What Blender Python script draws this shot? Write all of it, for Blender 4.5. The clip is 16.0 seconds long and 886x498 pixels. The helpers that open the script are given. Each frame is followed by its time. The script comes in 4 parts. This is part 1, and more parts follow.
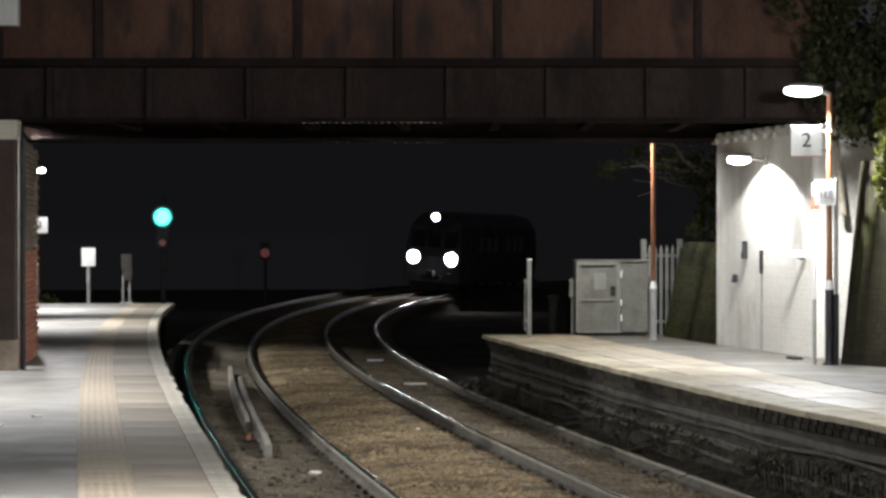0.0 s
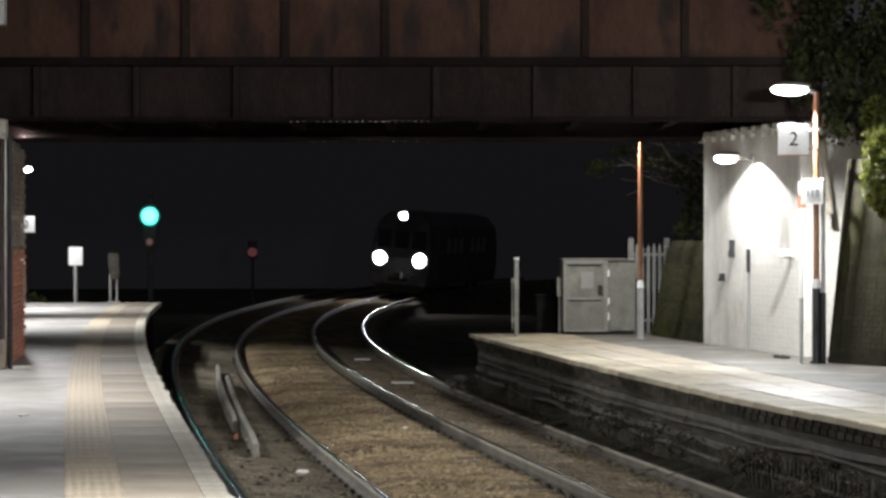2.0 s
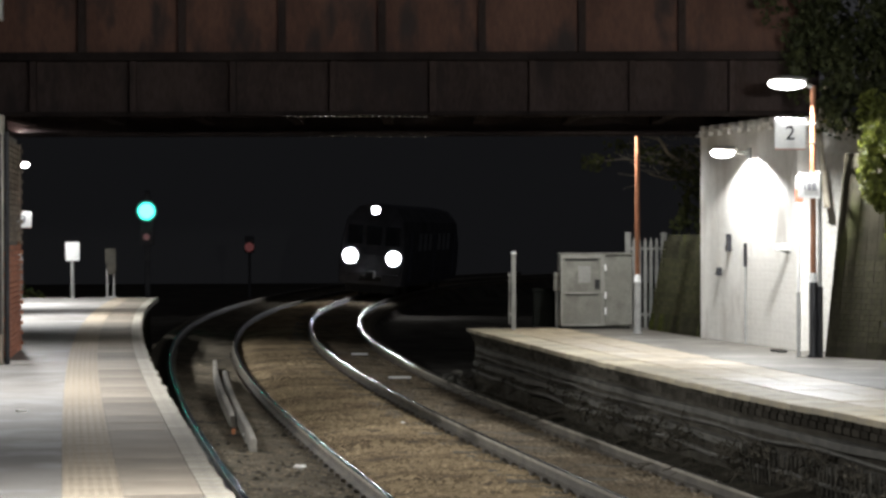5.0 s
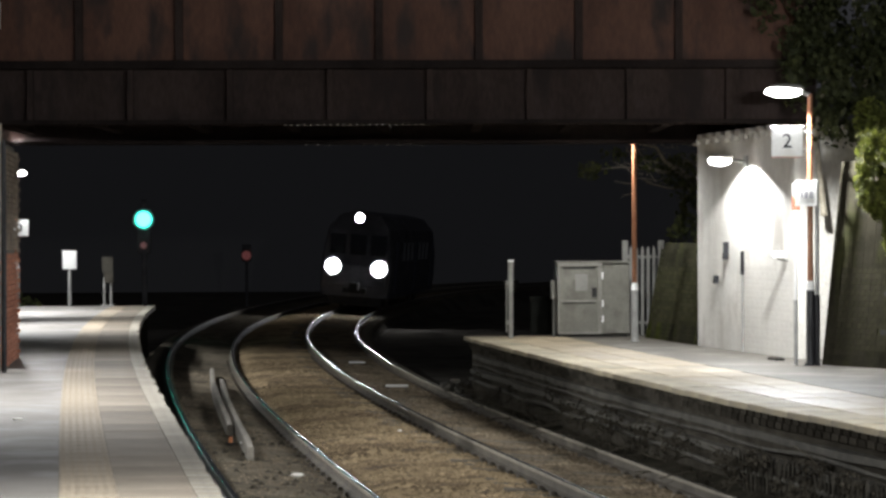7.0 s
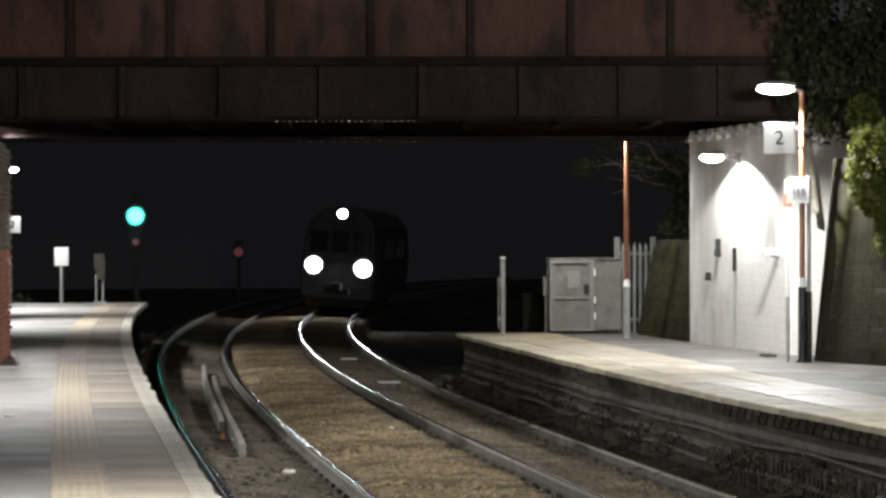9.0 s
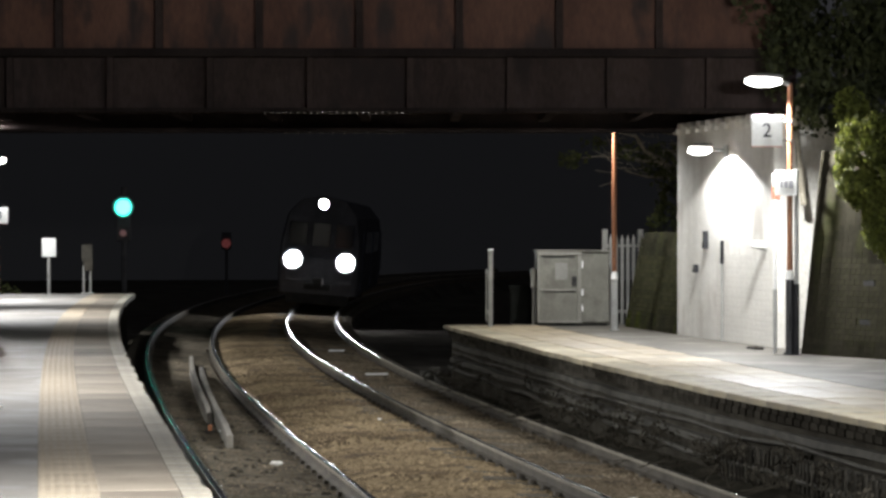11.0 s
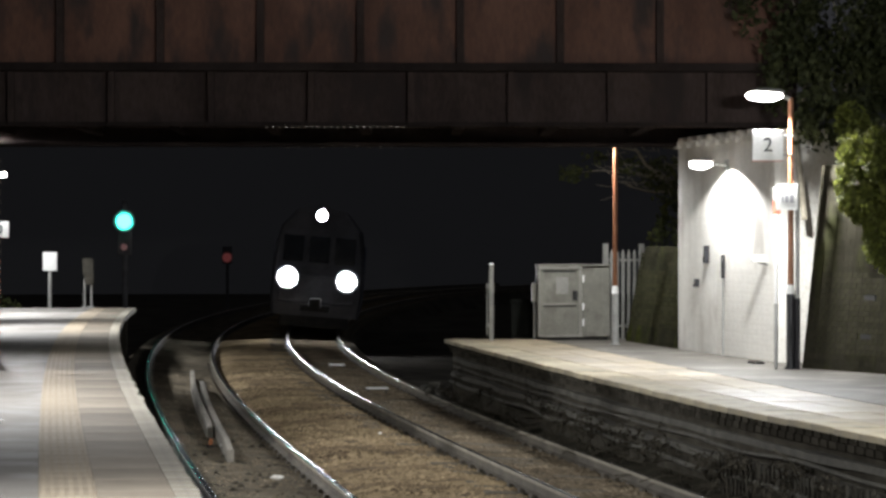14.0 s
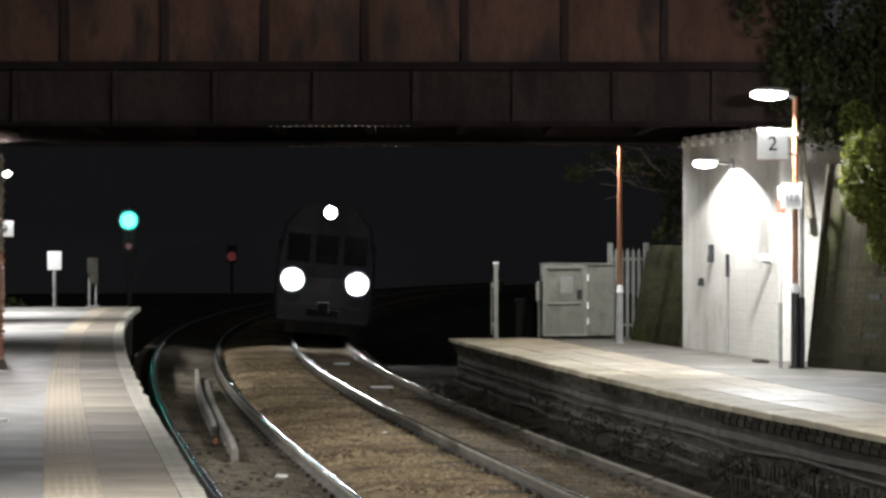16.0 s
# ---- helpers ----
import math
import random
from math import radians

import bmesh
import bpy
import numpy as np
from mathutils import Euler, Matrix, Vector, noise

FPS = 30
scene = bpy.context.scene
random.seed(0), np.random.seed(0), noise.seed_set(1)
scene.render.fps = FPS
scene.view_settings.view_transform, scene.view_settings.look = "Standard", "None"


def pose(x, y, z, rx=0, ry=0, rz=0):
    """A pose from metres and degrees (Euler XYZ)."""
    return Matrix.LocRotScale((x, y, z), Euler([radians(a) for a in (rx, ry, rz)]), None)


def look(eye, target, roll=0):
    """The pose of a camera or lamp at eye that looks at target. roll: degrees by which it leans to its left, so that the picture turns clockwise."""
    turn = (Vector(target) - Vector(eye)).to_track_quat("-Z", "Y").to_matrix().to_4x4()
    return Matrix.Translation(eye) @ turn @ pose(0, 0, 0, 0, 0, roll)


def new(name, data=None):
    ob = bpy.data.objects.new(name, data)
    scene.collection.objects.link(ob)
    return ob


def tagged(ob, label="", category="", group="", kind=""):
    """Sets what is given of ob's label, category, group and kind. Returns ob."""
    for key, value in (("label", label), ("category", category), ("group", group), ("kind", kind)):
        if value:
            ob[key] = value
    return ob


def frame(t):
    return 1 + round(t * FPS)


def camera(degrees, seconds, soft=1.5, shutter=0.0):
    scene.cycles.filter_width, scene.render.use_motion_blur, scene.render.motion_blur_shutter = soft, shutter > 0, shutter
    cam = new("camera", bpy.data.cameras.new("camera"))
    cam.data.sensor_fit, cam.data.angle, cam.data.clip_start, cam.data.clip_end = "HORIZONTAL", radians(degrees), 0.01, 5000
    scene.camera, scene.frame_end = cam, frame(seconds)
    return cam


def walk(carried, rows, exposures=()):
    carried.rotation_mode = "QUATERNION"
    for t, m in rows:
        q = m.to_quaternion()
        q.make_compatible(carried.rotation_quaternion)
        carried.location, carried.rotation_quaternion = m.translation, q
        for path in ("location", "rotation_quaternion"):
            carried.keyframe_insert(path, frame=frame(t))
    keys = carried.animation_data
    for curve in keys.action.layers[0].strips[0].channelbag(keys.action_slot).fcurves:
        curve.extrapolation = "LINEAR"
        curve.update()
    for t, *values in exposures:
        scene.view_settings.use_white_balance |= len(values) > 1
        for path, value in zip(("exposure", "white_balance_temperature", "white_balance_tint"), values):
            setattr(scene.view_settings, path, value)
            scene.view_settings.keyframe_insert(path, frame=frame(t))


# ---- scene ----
cam = camera(20.0, 16.0, soft=2.9)
EYE = (0.0, 0.0, 2.675)
AIM = [  # seconds, tilt, turn, lean of the hand-held camera, which stays in one spot
    (0, 89.7384, 0.0, 0.0), (0.5, 89.9321, -0.0198, -0.0049), (1, 90.0001, -0.0236, -0.0172),
    (1.5, 89.9109, -0.1692, -0.046), (2, 89.7145, -0.2897, -0.0277), (2.5, 89.6512, -0.4154, -0.0923),
    (3, 89.6121, -0.4449, -0.0907), (3.5, 89.4511, -0.4332, -0.0758), (6, 89.7386, -0.3234, -0.1616),
    (6.5, 89.7778, -0.4046, -0.1576), (7, 89.7778, -0.4243, -0.1582), (7.5, 89.7384, -0.5032, -0.1575),
    (8, 89.7311, -0.536, -0.0744), (8.5, 89.7547, -0.5272, -0.1285), (9, 89.7023, -0.604, -0.1459),
    (11.5, 89.5077, -0.9606, -0.0329), (12, 89.5681, -1.0355, -0.0511), (12.5, 89.5728, -1.0286, 0.0281),
    (13, 89.607, -0.9795, 0.0478), (13.5, 89.715, -0.9199, 0.0254), (14, 89.8401, -0.8624, 0.0143),
    (14.5, 89.8664, -0.8471, 0.0338), (15, 89.8568, -0.7164, 0.0009), (15.5, 89.818, -0.659, -0.0119),
    (16, 89.8174, -0.7598, -0.0021)]
walk(cam, [(t, pose(*EYE, tilt, 0, turn) @ pose(0, 0, 0, 0, 0, lean)) for t, tilt, turn, lean in AIM])

# ---- night sky and lamps ----
world = bpy.data.worlds.new("night")
scene.world = world
world.use_nodes = True
world.node_tree.nodes["Background"].inputs[0].default_value = (0.80, 0.80, 0.88, 1)
world.node_tree.nodes["Background"].inputs[1].default_value = 0.032


def lamp(name, eye, target, watts, cone, colour=(0.97, 0.985, 1.0), size=0.12, blend=0.25):
    data = bpy.data.lights.new(name, "SPOT")
    data.energy, data.color, data.spot_size, data.spot_blend, data.shadow_soft_size = watts, colour, radians(cone), blend, size
    ob = new(name, data)
    ob.matrix_world = look(eye, target)
    return ob


lamp("column_lamp_light", (4.965, 34.585, 4.55), (4.4, 33.6, 0), 1550, 165, blend=0.6, size=0.03)
lamp("wall_lamp_light", (4.60, 38.51, 3.84), (5.04, 38.60, 1.75), 480, 142, blend=0.16, size=0.03)
lamp("second_column_light", (3.21, 42.9, 4.56), (2.0, 42.4, 0), 760, 168, blend=0.6)
lamp("third_column_light", (6.0, 22.0, 4.60), (4.5, 25.5, 0), 1000, 142, blend=0.5)
lamp("fourth_column_light", (5.6, 9.0, 4.60), (3.4, 14.0, 0), 4300, 160, blend=0.6)
lamp("end_column_light", (-10.5, 66.05, 4.3), (-10.0, 65.2, 0), 1000, 120, blend=0.6)
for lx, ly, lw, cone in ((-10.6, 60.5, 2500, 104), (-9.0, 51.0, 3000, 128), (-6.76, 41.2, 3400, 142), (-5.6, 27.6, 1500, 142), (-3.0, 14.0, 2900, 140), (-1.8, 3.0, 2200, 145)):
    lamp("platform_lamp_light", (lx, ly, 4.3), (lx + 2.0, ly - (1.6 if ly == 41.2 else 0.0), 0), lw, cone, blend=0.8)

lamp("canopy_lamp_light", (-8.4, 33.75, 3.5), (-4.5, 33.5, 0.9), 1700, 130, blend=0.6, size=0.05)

# ---- materials ----


def surface(name, dark, light, rough=0.7, metal=0.0, scale=1.0, fine=40.0, bump=0.3, depth=0.01, spots=None, rand=0.0, streak=(1, 1, 1)):
    """A worn surface: broad stains between two colours, fine grain, relief; spots: a third colour in patches."""
    m = bpy.data.materials.new(name)
    m.use_nodes = True
    n, l = m.node_tree.nodes, m.node_tree.links
    b = n["Principled BSDF"]
    b.inputs["Metallic"].default_value = metal
    b.inputs["Specular IOR Level"].default_value = 0.0 if rough >= 0.9 else 0.35
    co = n.new("ShaderNodeTexCoord")
    mp = n.new("ShaderNodeMapping")
    mp.inputs["Scale"].default_value = streak
    l.new(co.outputs["Object"], mp.inputs["Vector"])
    big, small = n.new("ShaderNodeTexNoise"), n.new("ShaderNodeTexNoise")
    big.inputs["Scale"].default_value, big.inputs["Detail"].default_value, big.inputs["Roughness"].default_value = scale, 6, 0.62
    small.inputs["Scale"].default_value, small.inputs["Detail"].default_value = fine, 4
    for t in (big, small):
        l.new(mp.outputs["Vector"], t.inputs["Vector"])
    ramp = n.new("ShaderNodeValToRGB")
    ramp.color_ramp.elements[0].position, ramp.color_ramp.elements[1].position = 0.33, 0.68
    ramp.color_ramp.elements[0].color, ramp.color_ramp.elements[1].color = (*dark, 1), (*light, 1)
    l.new(big.outputs["Fac"], ramp.inputs["Fac"])
    colour = ramp.outputs["Color"]
    grain = n.new("ShaderNodeMix")
    grain.data_type, grain.blend_type = "RGBA", "OVERLAY"
    grain.inputs["Factor"].default_value = 0.45
    l.new(colour, grain.inputs["A"])
    l.new(small.outputs["Fac"], grain.inputs["B"])
    colour = grain.outputs["Result"]
    if spots:
        s2 = n.new("ShaderNodeTexNoise")
        s2.inputs["Scale"].default_value, s2.inputs["Detail"].default_value = scale * 2.7, 8
        l.new(mp.outputs["Vector"], s2.inputs["Vector"])
        r2 = n.new("ShaderNodeValToRGB")
        r2.color_ramp.elements[0].position, r2.color_ramp.elements[1].position = 0.52, 0.66
        l.new(s2.outputs["Fac"], r2.inputs["Fac"])
        mix = n.new("ShaderNodeMix")
        mix.data_type = "RGBA"
        mix.inputs["B"].default_value = (*spots, 1)
        l.new(r2.outputs["Color"], mix.inputs["Factor"])
        l.new(colour, mix.inputs["A"])
        colour = mix.outputs["Result"]
    if rand:
        info, geo = n.new("ShaderNodeObjectInfo"), n.new("ShaderNodeNewGeometry")
        add = n.new("ShaderNodeMath")
        add.operation = "ADD"
        l.new(info.outputs["Random"], add.inputs[0])
        l.new(geo.outputs["Random Per Island"], add.inputs[1])
        fr = n.new("ShaderNodeMath")
        fr.operation = "FRACT"
        l.new(add.outputs[0], fr.inputs[0])
        mr = n.new("ShaderNodeMapRange")
        mr.inputs["To Min"].default_value, mr.inputs["To Max"].default_value = 1 - rand, 1 + rand
        l.new(fr.outputs[0], mr.inputs["Value"])
        hs = n.new("ShaderNodeHueSaturation")
        l.new(colour, hs.inputs["Color"])
        l.new(mr.outputs["Result"], hs.inputs["Value"])
        colour = hs.outputs["Color"]
    l.new(colour, b.inputs["Base Color"])
    rr = n.new("ShaderNodeMapRange")
    rr.inputs["To Min"].default_value, rr.inputs["To Max"].default_value = max(0.05, rough - 0.12), min(1, rough + 0.12)
    l.new(small.outputs["Fac"], rr.inputs["Value"])
    l.new(rr.outputs["Result"], b.inputs["Roughness"])
    bp = n.new("ShaderNodeBump")
    bp.inputs["Strength"].default_value, bp.inputs["Distance"].default_value = bump, depth
    l.new(small.outputs["Fac"], bp.inputs["Height"])
    l.new(bp.outputs["Normal"], b.inputs["Normal"])
    return m


def glow(name, colour, strength):
    m = bpy.data.materials.new(name)
    m.use_nodes = True
    b = m.node_tree.nodes["Principled BSDF"]
    b.inputs["Base Color"].default_value = (0.8, 0.8, 0.8, 1)
    b.inputs["Emission Color"].default_value = (*colour, 1)
    b.inputs["Emission Strength"].default_value = strength
    return m


M = dict(
    soil=surface("dark_soil", (0.05, 0.046, 0.04), (0.10, 0.092, 0.08), 0.95, scale=0.8, fine=30, bump=0.8, depth=0.04),
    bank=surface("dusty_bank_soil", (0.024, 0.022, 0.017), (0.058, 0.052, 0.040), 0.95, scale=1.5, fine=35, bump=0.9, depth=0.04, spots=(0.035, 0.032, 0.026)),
    dull_ballast=surface("dull_grey_brown_ballast", (0.082, 0.064, 0.044), (0.185, 0.147, 0.10), 0.9, scale=0.8, fine=55, bump=0.9, depth=0.03, spots=(0.055, 0.046, 0.036)),
    dull_stone=surface("dull_ballast_stone", (0.062, 0.05, 0.036), (0.205, 0.167, 0.117), 0.9, scale=0.7, fine=30, bump=0.3, rand=0.45),
    ballast=surface("brown_ballast", (0.098, 0.073, 0.047), (0.30, 0.228, 0.137), 0.9, scale=0.9, fine=55, bump=0.5, depth=0.015, spots=(0.085, 0.068, 0.05)),
    grit=surface("grey_ballast", (0.07, 0.06, 0.046), (0.15, 0.13, 0.098), 0.9, scale=1.2, fine=60, bump=0.7, depth=0.02, spots=(0.045, 0.04, 0.034)),
    stone=surface("ballast_stone", (0.08, 0.06, 0.04), (0.32, 0.245, 0.148), 0.9, scale=0.6, fine=30, bump=0.3, rand=0.42),
    rail_top=surface("polished_rail_steel", (0.42, 0.415, 0.41), (0.58, 0.57, 0.56), 0.17, metal=1, scale=3, fine=4, bump=0.0, depth=0.001),
    rail_side=surface("worn_rail_head_side", (0.15, 0.132, 0.10), (0.27, 0.24, 0.185), 0.7, scale=2, fine=60, bump=0.2, depth=0.003),
    rust=surface("rusty_rail_web", (0.045, 0.038, 0.029), (0.105, 0.09, 0.068), 0.75, metal=0.0, scale=2, fine=60, bump=0.3, depth=0.004),
    sleeper=surface("weathered_concrete_sleeper", (0.07, 0.062, 0.05), (0.14, 0.125, 0.10), 0.9, scale=2, fine=40),
    asphalt=surface("worn_platform_asphalt", (0.14, 0.129, 0.117), (0.25, 0.232, 0.21), 0.7, scale=0.55, fine=90, bump=0.35, depth=0.006, spots=(0.27, 0.26, 0.25)),
    slab=surface("concrete_paving_slab", (0.165, 0.138, 0.107), (0.26, 0.222, 0.175), 0.75, scale=0.8, fine=70, bump=0.25, depth=0.004, rand=0.24),
    pale_slab=surface("pale_concrete_slab", (0.15, 0.117, 0.071), (0.335, 0.277, 0.19), 0.55, scale=0.7, fine=70, bump=0.25, depth=0.004, rand=0.26, spots=(0.22, 0.178, 0.12)),
    coping=surface("yellowed_concrete_coping", (0.20, 0.166, 0.107), (0.41, 0.352, 0.24), 0.7, scale=0.7, fine=70, bump=0.25, depth=0.004, rand=0.25, spots=(0.21, 0.187, 0.14)),
    pale_asphalt=surface("pale_worn_asphalt", (0.05, 0.044, 0.035), (0.118, 0.105, 0.083), 0.6, scale=0.5, fine=70, bump=0.3, depth=0.005, spots=(0.16, 0.148, 0.128)),
    tactile=surface("buff_tactile_tile", (0.25, 0.205, 0.15), (0.34, 0.285, 0.215), 0.75, scale=1.0, fine=60, bump=0.2, depth=0.003, rand=0.08),
    white_edge=surface("worn_white_edge_paint", (0.24, 0.212, 0.165), (0.43, 0.392, 0.325), 0.7, scale=2.5, fine=50, bump=0.3, depth=0.004, spots=(0.24, 0.225, 0.20), rand=0.12),
    brick=surface("sooty_brick", (0.03, 0.027, 0.022), (0.075, 0.068, 0.055), 0.9, scale=2, fine=50, bump=0.5, depth=0.008, rand=0.35),
    red_brick=surface("red_brick", (0.32, 0.125, 0.075), (0.52, 0.23, 0.14), 0.85, scale=3, fine=60, bump=0.4, depth=0.005, rand=0.25),
    quoin=surface("grimy_cream_brick", (0.16, 0.13, 0.10), (0.34, 0.28, 0.22), 0.85, scale=3, fine=60, bump=0.4, depth=0.005, rand=0.35),
    mortar=surface("old_mortar", (0.16, 0.15, 0.13), (0.30, 0.28, 0.25), 0.95, scale=2, fine=60),
    white_brick=surface("white_painted_brick", (0.55, 0.53, 0.48), (0.78, 0.76, 0.71), 0.7, scale=0.9, fine=45, bump=0.35, depth=0.006, rand=0.03, spots=(0.52, 0.49, 0.44), streak=(1, 1, 0.35)),
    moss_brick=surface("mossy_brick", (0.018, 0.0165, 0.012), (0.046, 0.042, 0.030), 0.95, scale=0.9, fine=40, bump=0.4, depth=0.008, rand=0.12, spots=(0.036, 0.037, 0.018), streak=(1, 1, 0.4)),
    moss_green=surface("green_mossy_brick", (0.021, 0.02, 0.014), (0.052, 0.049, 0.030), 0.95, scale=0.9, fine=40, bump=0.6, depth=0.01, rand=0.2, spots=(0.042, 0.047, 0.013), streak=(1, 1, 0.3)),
    girder=surface("rust_brown_girder_paint", (0.066, 0.031, 0.021), (0.132, 0.066, 0.045), 0.8, metal=0.0, scale=0.9, fine=25, bump=0.3, depth=0.006, spots=(0.034, 0.024, 0.021), streak=(1, 1, 0.35)),
    # soot, plus the shade under the bridge put into the dark colour
    girder_dark=surface("sooty_shaded_girder_paint", (0.014, 0.0115, 0.011), (0.032, 0.025, 0.023), 0.93, scale=1.2, fine=30, bump=0.3, depth=0.006),
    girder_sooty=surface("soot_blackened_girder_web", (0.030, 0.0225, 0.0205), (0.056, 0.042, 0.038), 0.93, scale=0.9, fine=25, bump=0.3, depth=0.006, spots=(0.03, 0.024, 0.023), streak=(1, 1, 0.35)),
    rivet=surface("glint_rivet", (0.40, 0.39, 0.38), (0.55, 0.54, 0.53), 0.24, metal=1.0, scale=6, fine=40),
    post_brown=surface("orange_brown_post_paint", (0.21, 0.09, 0.045), (0.32, 0.14, 0.07), 0.45, scale=3, fine=60, bump=0.1),
    post_grey=surface("grey_post_paint", (0.27, 0.27, 0.26), (0.42, 0.42, 0.40), 0.5, scale=3, fine=60, bump=0.1),
    post_black=surface("black_post_paint", (0.012, 0.012, 0.014), (0.03, 0.03, 0.034), 0.4, scale=3, fine=60, bump=0.1),
    white=surface("white_enamel", (0.74, 0.74, 0.72), (0.82, 0.82, 0.80), 0.4, scale=2, fine=30, bump=0.05),
    navy=surface("navy_sign_lettering", (0.0015, 0.002, 0.006), (0.0025, 0.003, 0.009), 0.92, scale=2),
    grey_bar=surface("grey_sign_print", (0.25, 0.25, 0.27), (0.33, 0.33, 0.35), 0.5, scale=2),
    orange=surface("faded_orange_plastic", (0.42, 0.15, 0.06), (0.55, 0.22, 0.09), 0.5, scale=6),
    red=surface("red_sign_paint", (0.45, 0.10, 0.06), (0.55, 0.14, 0.08), 0.5, scale=4),
    cabinet=surface("grey_cabinet_paint", (0.115, 0.11, 0.091), (0.17, 0.165, 0.138), 0.55, scale=1.6, fine=40, bump=0.12, depth=0.003, spots=(0.11, 0.104, 0.085)),
    pale_cabinet=surface("worn_pale_cabinet_paint", (0.135, 0.13, 0.11), (0.21, 0.203, 0.175), 0.6, scale=2.5, fine=40, bump=0.12, depth=0.003),
    dark=surface("dark_part_and_recess_shade", (0.01, 0.01, 0.01), (0.025, 0.024, 0.022), 0.8, scale=3),
    palisade=surface("galvanised_pale", (0.16, 0.155, 0.14), (0.25, 0.245, 0.22), 0.55, metal=0.0, scale=2, fine=40, bump=0.1, rand=0.12),
    stanchion=surface("dark_brown_stanchion_paint", (0.035, 0.024, 0.02), (0.07, 0.046, 0.038), 0.5, scale=2, fine=40, bump=0.2, depth=0.004),
    cream=surface("cream_paint", (0.50, 0.47, 0.40), (0.64, 0.61, 0.53), 0.6, scale=2, fine=40, bump=0.1),
    timber=surface("weathered_grey_timber", (0.12, 0.11, 0.092), (0.26, 0.238, 0.20), 0.85, scale=3, fine=30, bump=0.4, depth=0.006, rand=0.12, streak=(1, 0.15, 1)),
    old_slat=surface("blackened_timber_slat", (0.035, 0.032, 0.027), (0.10, 0.092, 0.076), 0.9, scale=3, fine=30, bump=0.4, depth=0.006, rand=0.3),
    cable=surface("dusty_cable", (0.036, 0.033, 0.026), (0.092, 0.085, 0.067), 0.8, scale=3, fine=30),
    twig=surface("dead_twig", (0.026, 0.023, 0.018), (0.078, 0.069, 0.053), 0.9, scale=4, fine=30),
    bark=surface("grey_bark", (0.2, 0.18, 0.14), (0.42, 0.38, 0.30), 0.9, scale=5, fine=30, bump=0.5),
    leaf=surface("ivy_leaf", (0.065, 0.078, 0.014), (0.15, 0.16, 0.030), 0.72, scale=2.0, fine=20, bump=0.1, rand=0.5),
    dull_leaf=surface("dull_bush_leaf", (0.065, 0.08, 0.024), (0.15, 0.16, 0.055), 0.6, scale=2.5, fine=20, bump=0.1, rand=0.4),
    hedge_leaf=surface("dark_hedge_leaf", (0.03, 0.037, 0.014), (0.075, 0.082, 0.03), 0.7, scale=2.5, fine=20, bump=0.1, rand=0.4),
    litter=surface("scrap_paper", (0.62, 0.60, 0.55), (0.8, 0.78, 0.72), 0.8, scale=8, fine=30),
    train=surface("grey_train_paint", (0.07, 0.07, 0.077), (0.115, 0.115, 0.125), 0.93, scale=1.5, fine=30, bump=0.05),
    cab_blue=surface("dusty_blue_cab_paint", (0.08, 0.085, 0.11), (0.13, 0.135, 0.165), 0.93, scale=1.5, fine=30, bump=0.05),
    signal_post=surface("dusty_signal_paint", (0.11, 0.11, 0.115), (0.17, 0.17, 0.175), 0.93, scale=3, fine=40, bump=0.1),
    green_box=surface("dull_green_cabinet_paint", (0.007, 0.0075, 0.0065), (0.014, 0.0145, 0.0125), 0.93, scale=2, fine=40, bump=0.1),
    lens=glow("lit_lamp_lens", (1, 0.98, 0.96), 14),
    headlight=glow("lit_headlight", (0.93, 0.96, 1.0), 160),
    # dim bluish emission for a ring that imitates bloom around the headlights
    reflector=glow("bloom_rim_glow", (0.75, 0.85, 1.0), 0.22),
    # weak teal emission standing in for the halo of the green aspect
    green_rim=glow("green_halo_glow", (0.0, 0.75, 0.6), 0.16),
    marker=glow("lit_marker_light", (0.95, 0.97, 1.0), 60),
    green=glow("lit_green_aspect", (0.03, 1.0, 0.72), 14),
    red_glow=glow("dim_red_lens", (1, 0.12, 0.1), 0.06),
)
for key in ("leaf", "dull_leaf", "hedge_leaf"):
    # thin leaves let light through
    nodes, links = M[key].node_tree.nodes, M[key].node_tree.links
    bsdf = nodes["Principled BSDF"]
    thin, both = nodes.new("ShaderNodeBsdfTranslucent"), nodes.new("ShaderNodeMixShader")
    both.inputs["Fac"].default_value = 0.42
    links.new(bsdf.inputs["Base Color"].links[0].from_socket, thin.inputs["Color"])
    links.new(bsdf.outputs["BSDF"], both.inputs[1])
    links.new(thin.outputs["BSDF"], both.inputs[2])
    links.new(both.outputs["Shader"], nodes["Material Output"].inputs["Surface"])
# faint emission puts the night haze into the backdrop's colour
M["night_bank"] = glow("glowing_haze_bank", (0.86, 0.88, 1.0), 0.006)
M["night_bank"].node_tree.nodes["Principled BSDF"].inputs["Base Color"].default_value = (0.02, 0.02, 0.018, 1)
glass = bpy.data.materials.new("windscreen_glass")
glass.use_nodes = True
glass.node_tree.nodes["Principled BSDF"].inputs["Base Color"].default_value = (0.01, 0.012, 0.015, 1)
glass.node_tree.nodes["Principled BSDF"].inputs["Roughness"].default_value = 0.06
M["glass"] = glass

# ---- building helpers ----


def mesh_of(name, bm, material, smooth=False):
    me = bpy.data.meshes.new(name)
    bm.normal_update()
    bm.to_mesh(me)
    bm.free()
    for m in (material if isinstance(material, (list, tuple)) else [material]):
        me.materials.append(M[m])
    if smooth:
        me.polygons.foreach_set("use_smooth", [True] * len(me.polygons))
    return me


def part(name, bm, material, parent, label="", smooth=False):
    ob = new(name, mesh_of(name, bm, material, smooth))
    ob.parent = parent
    return tagged(ob, label)


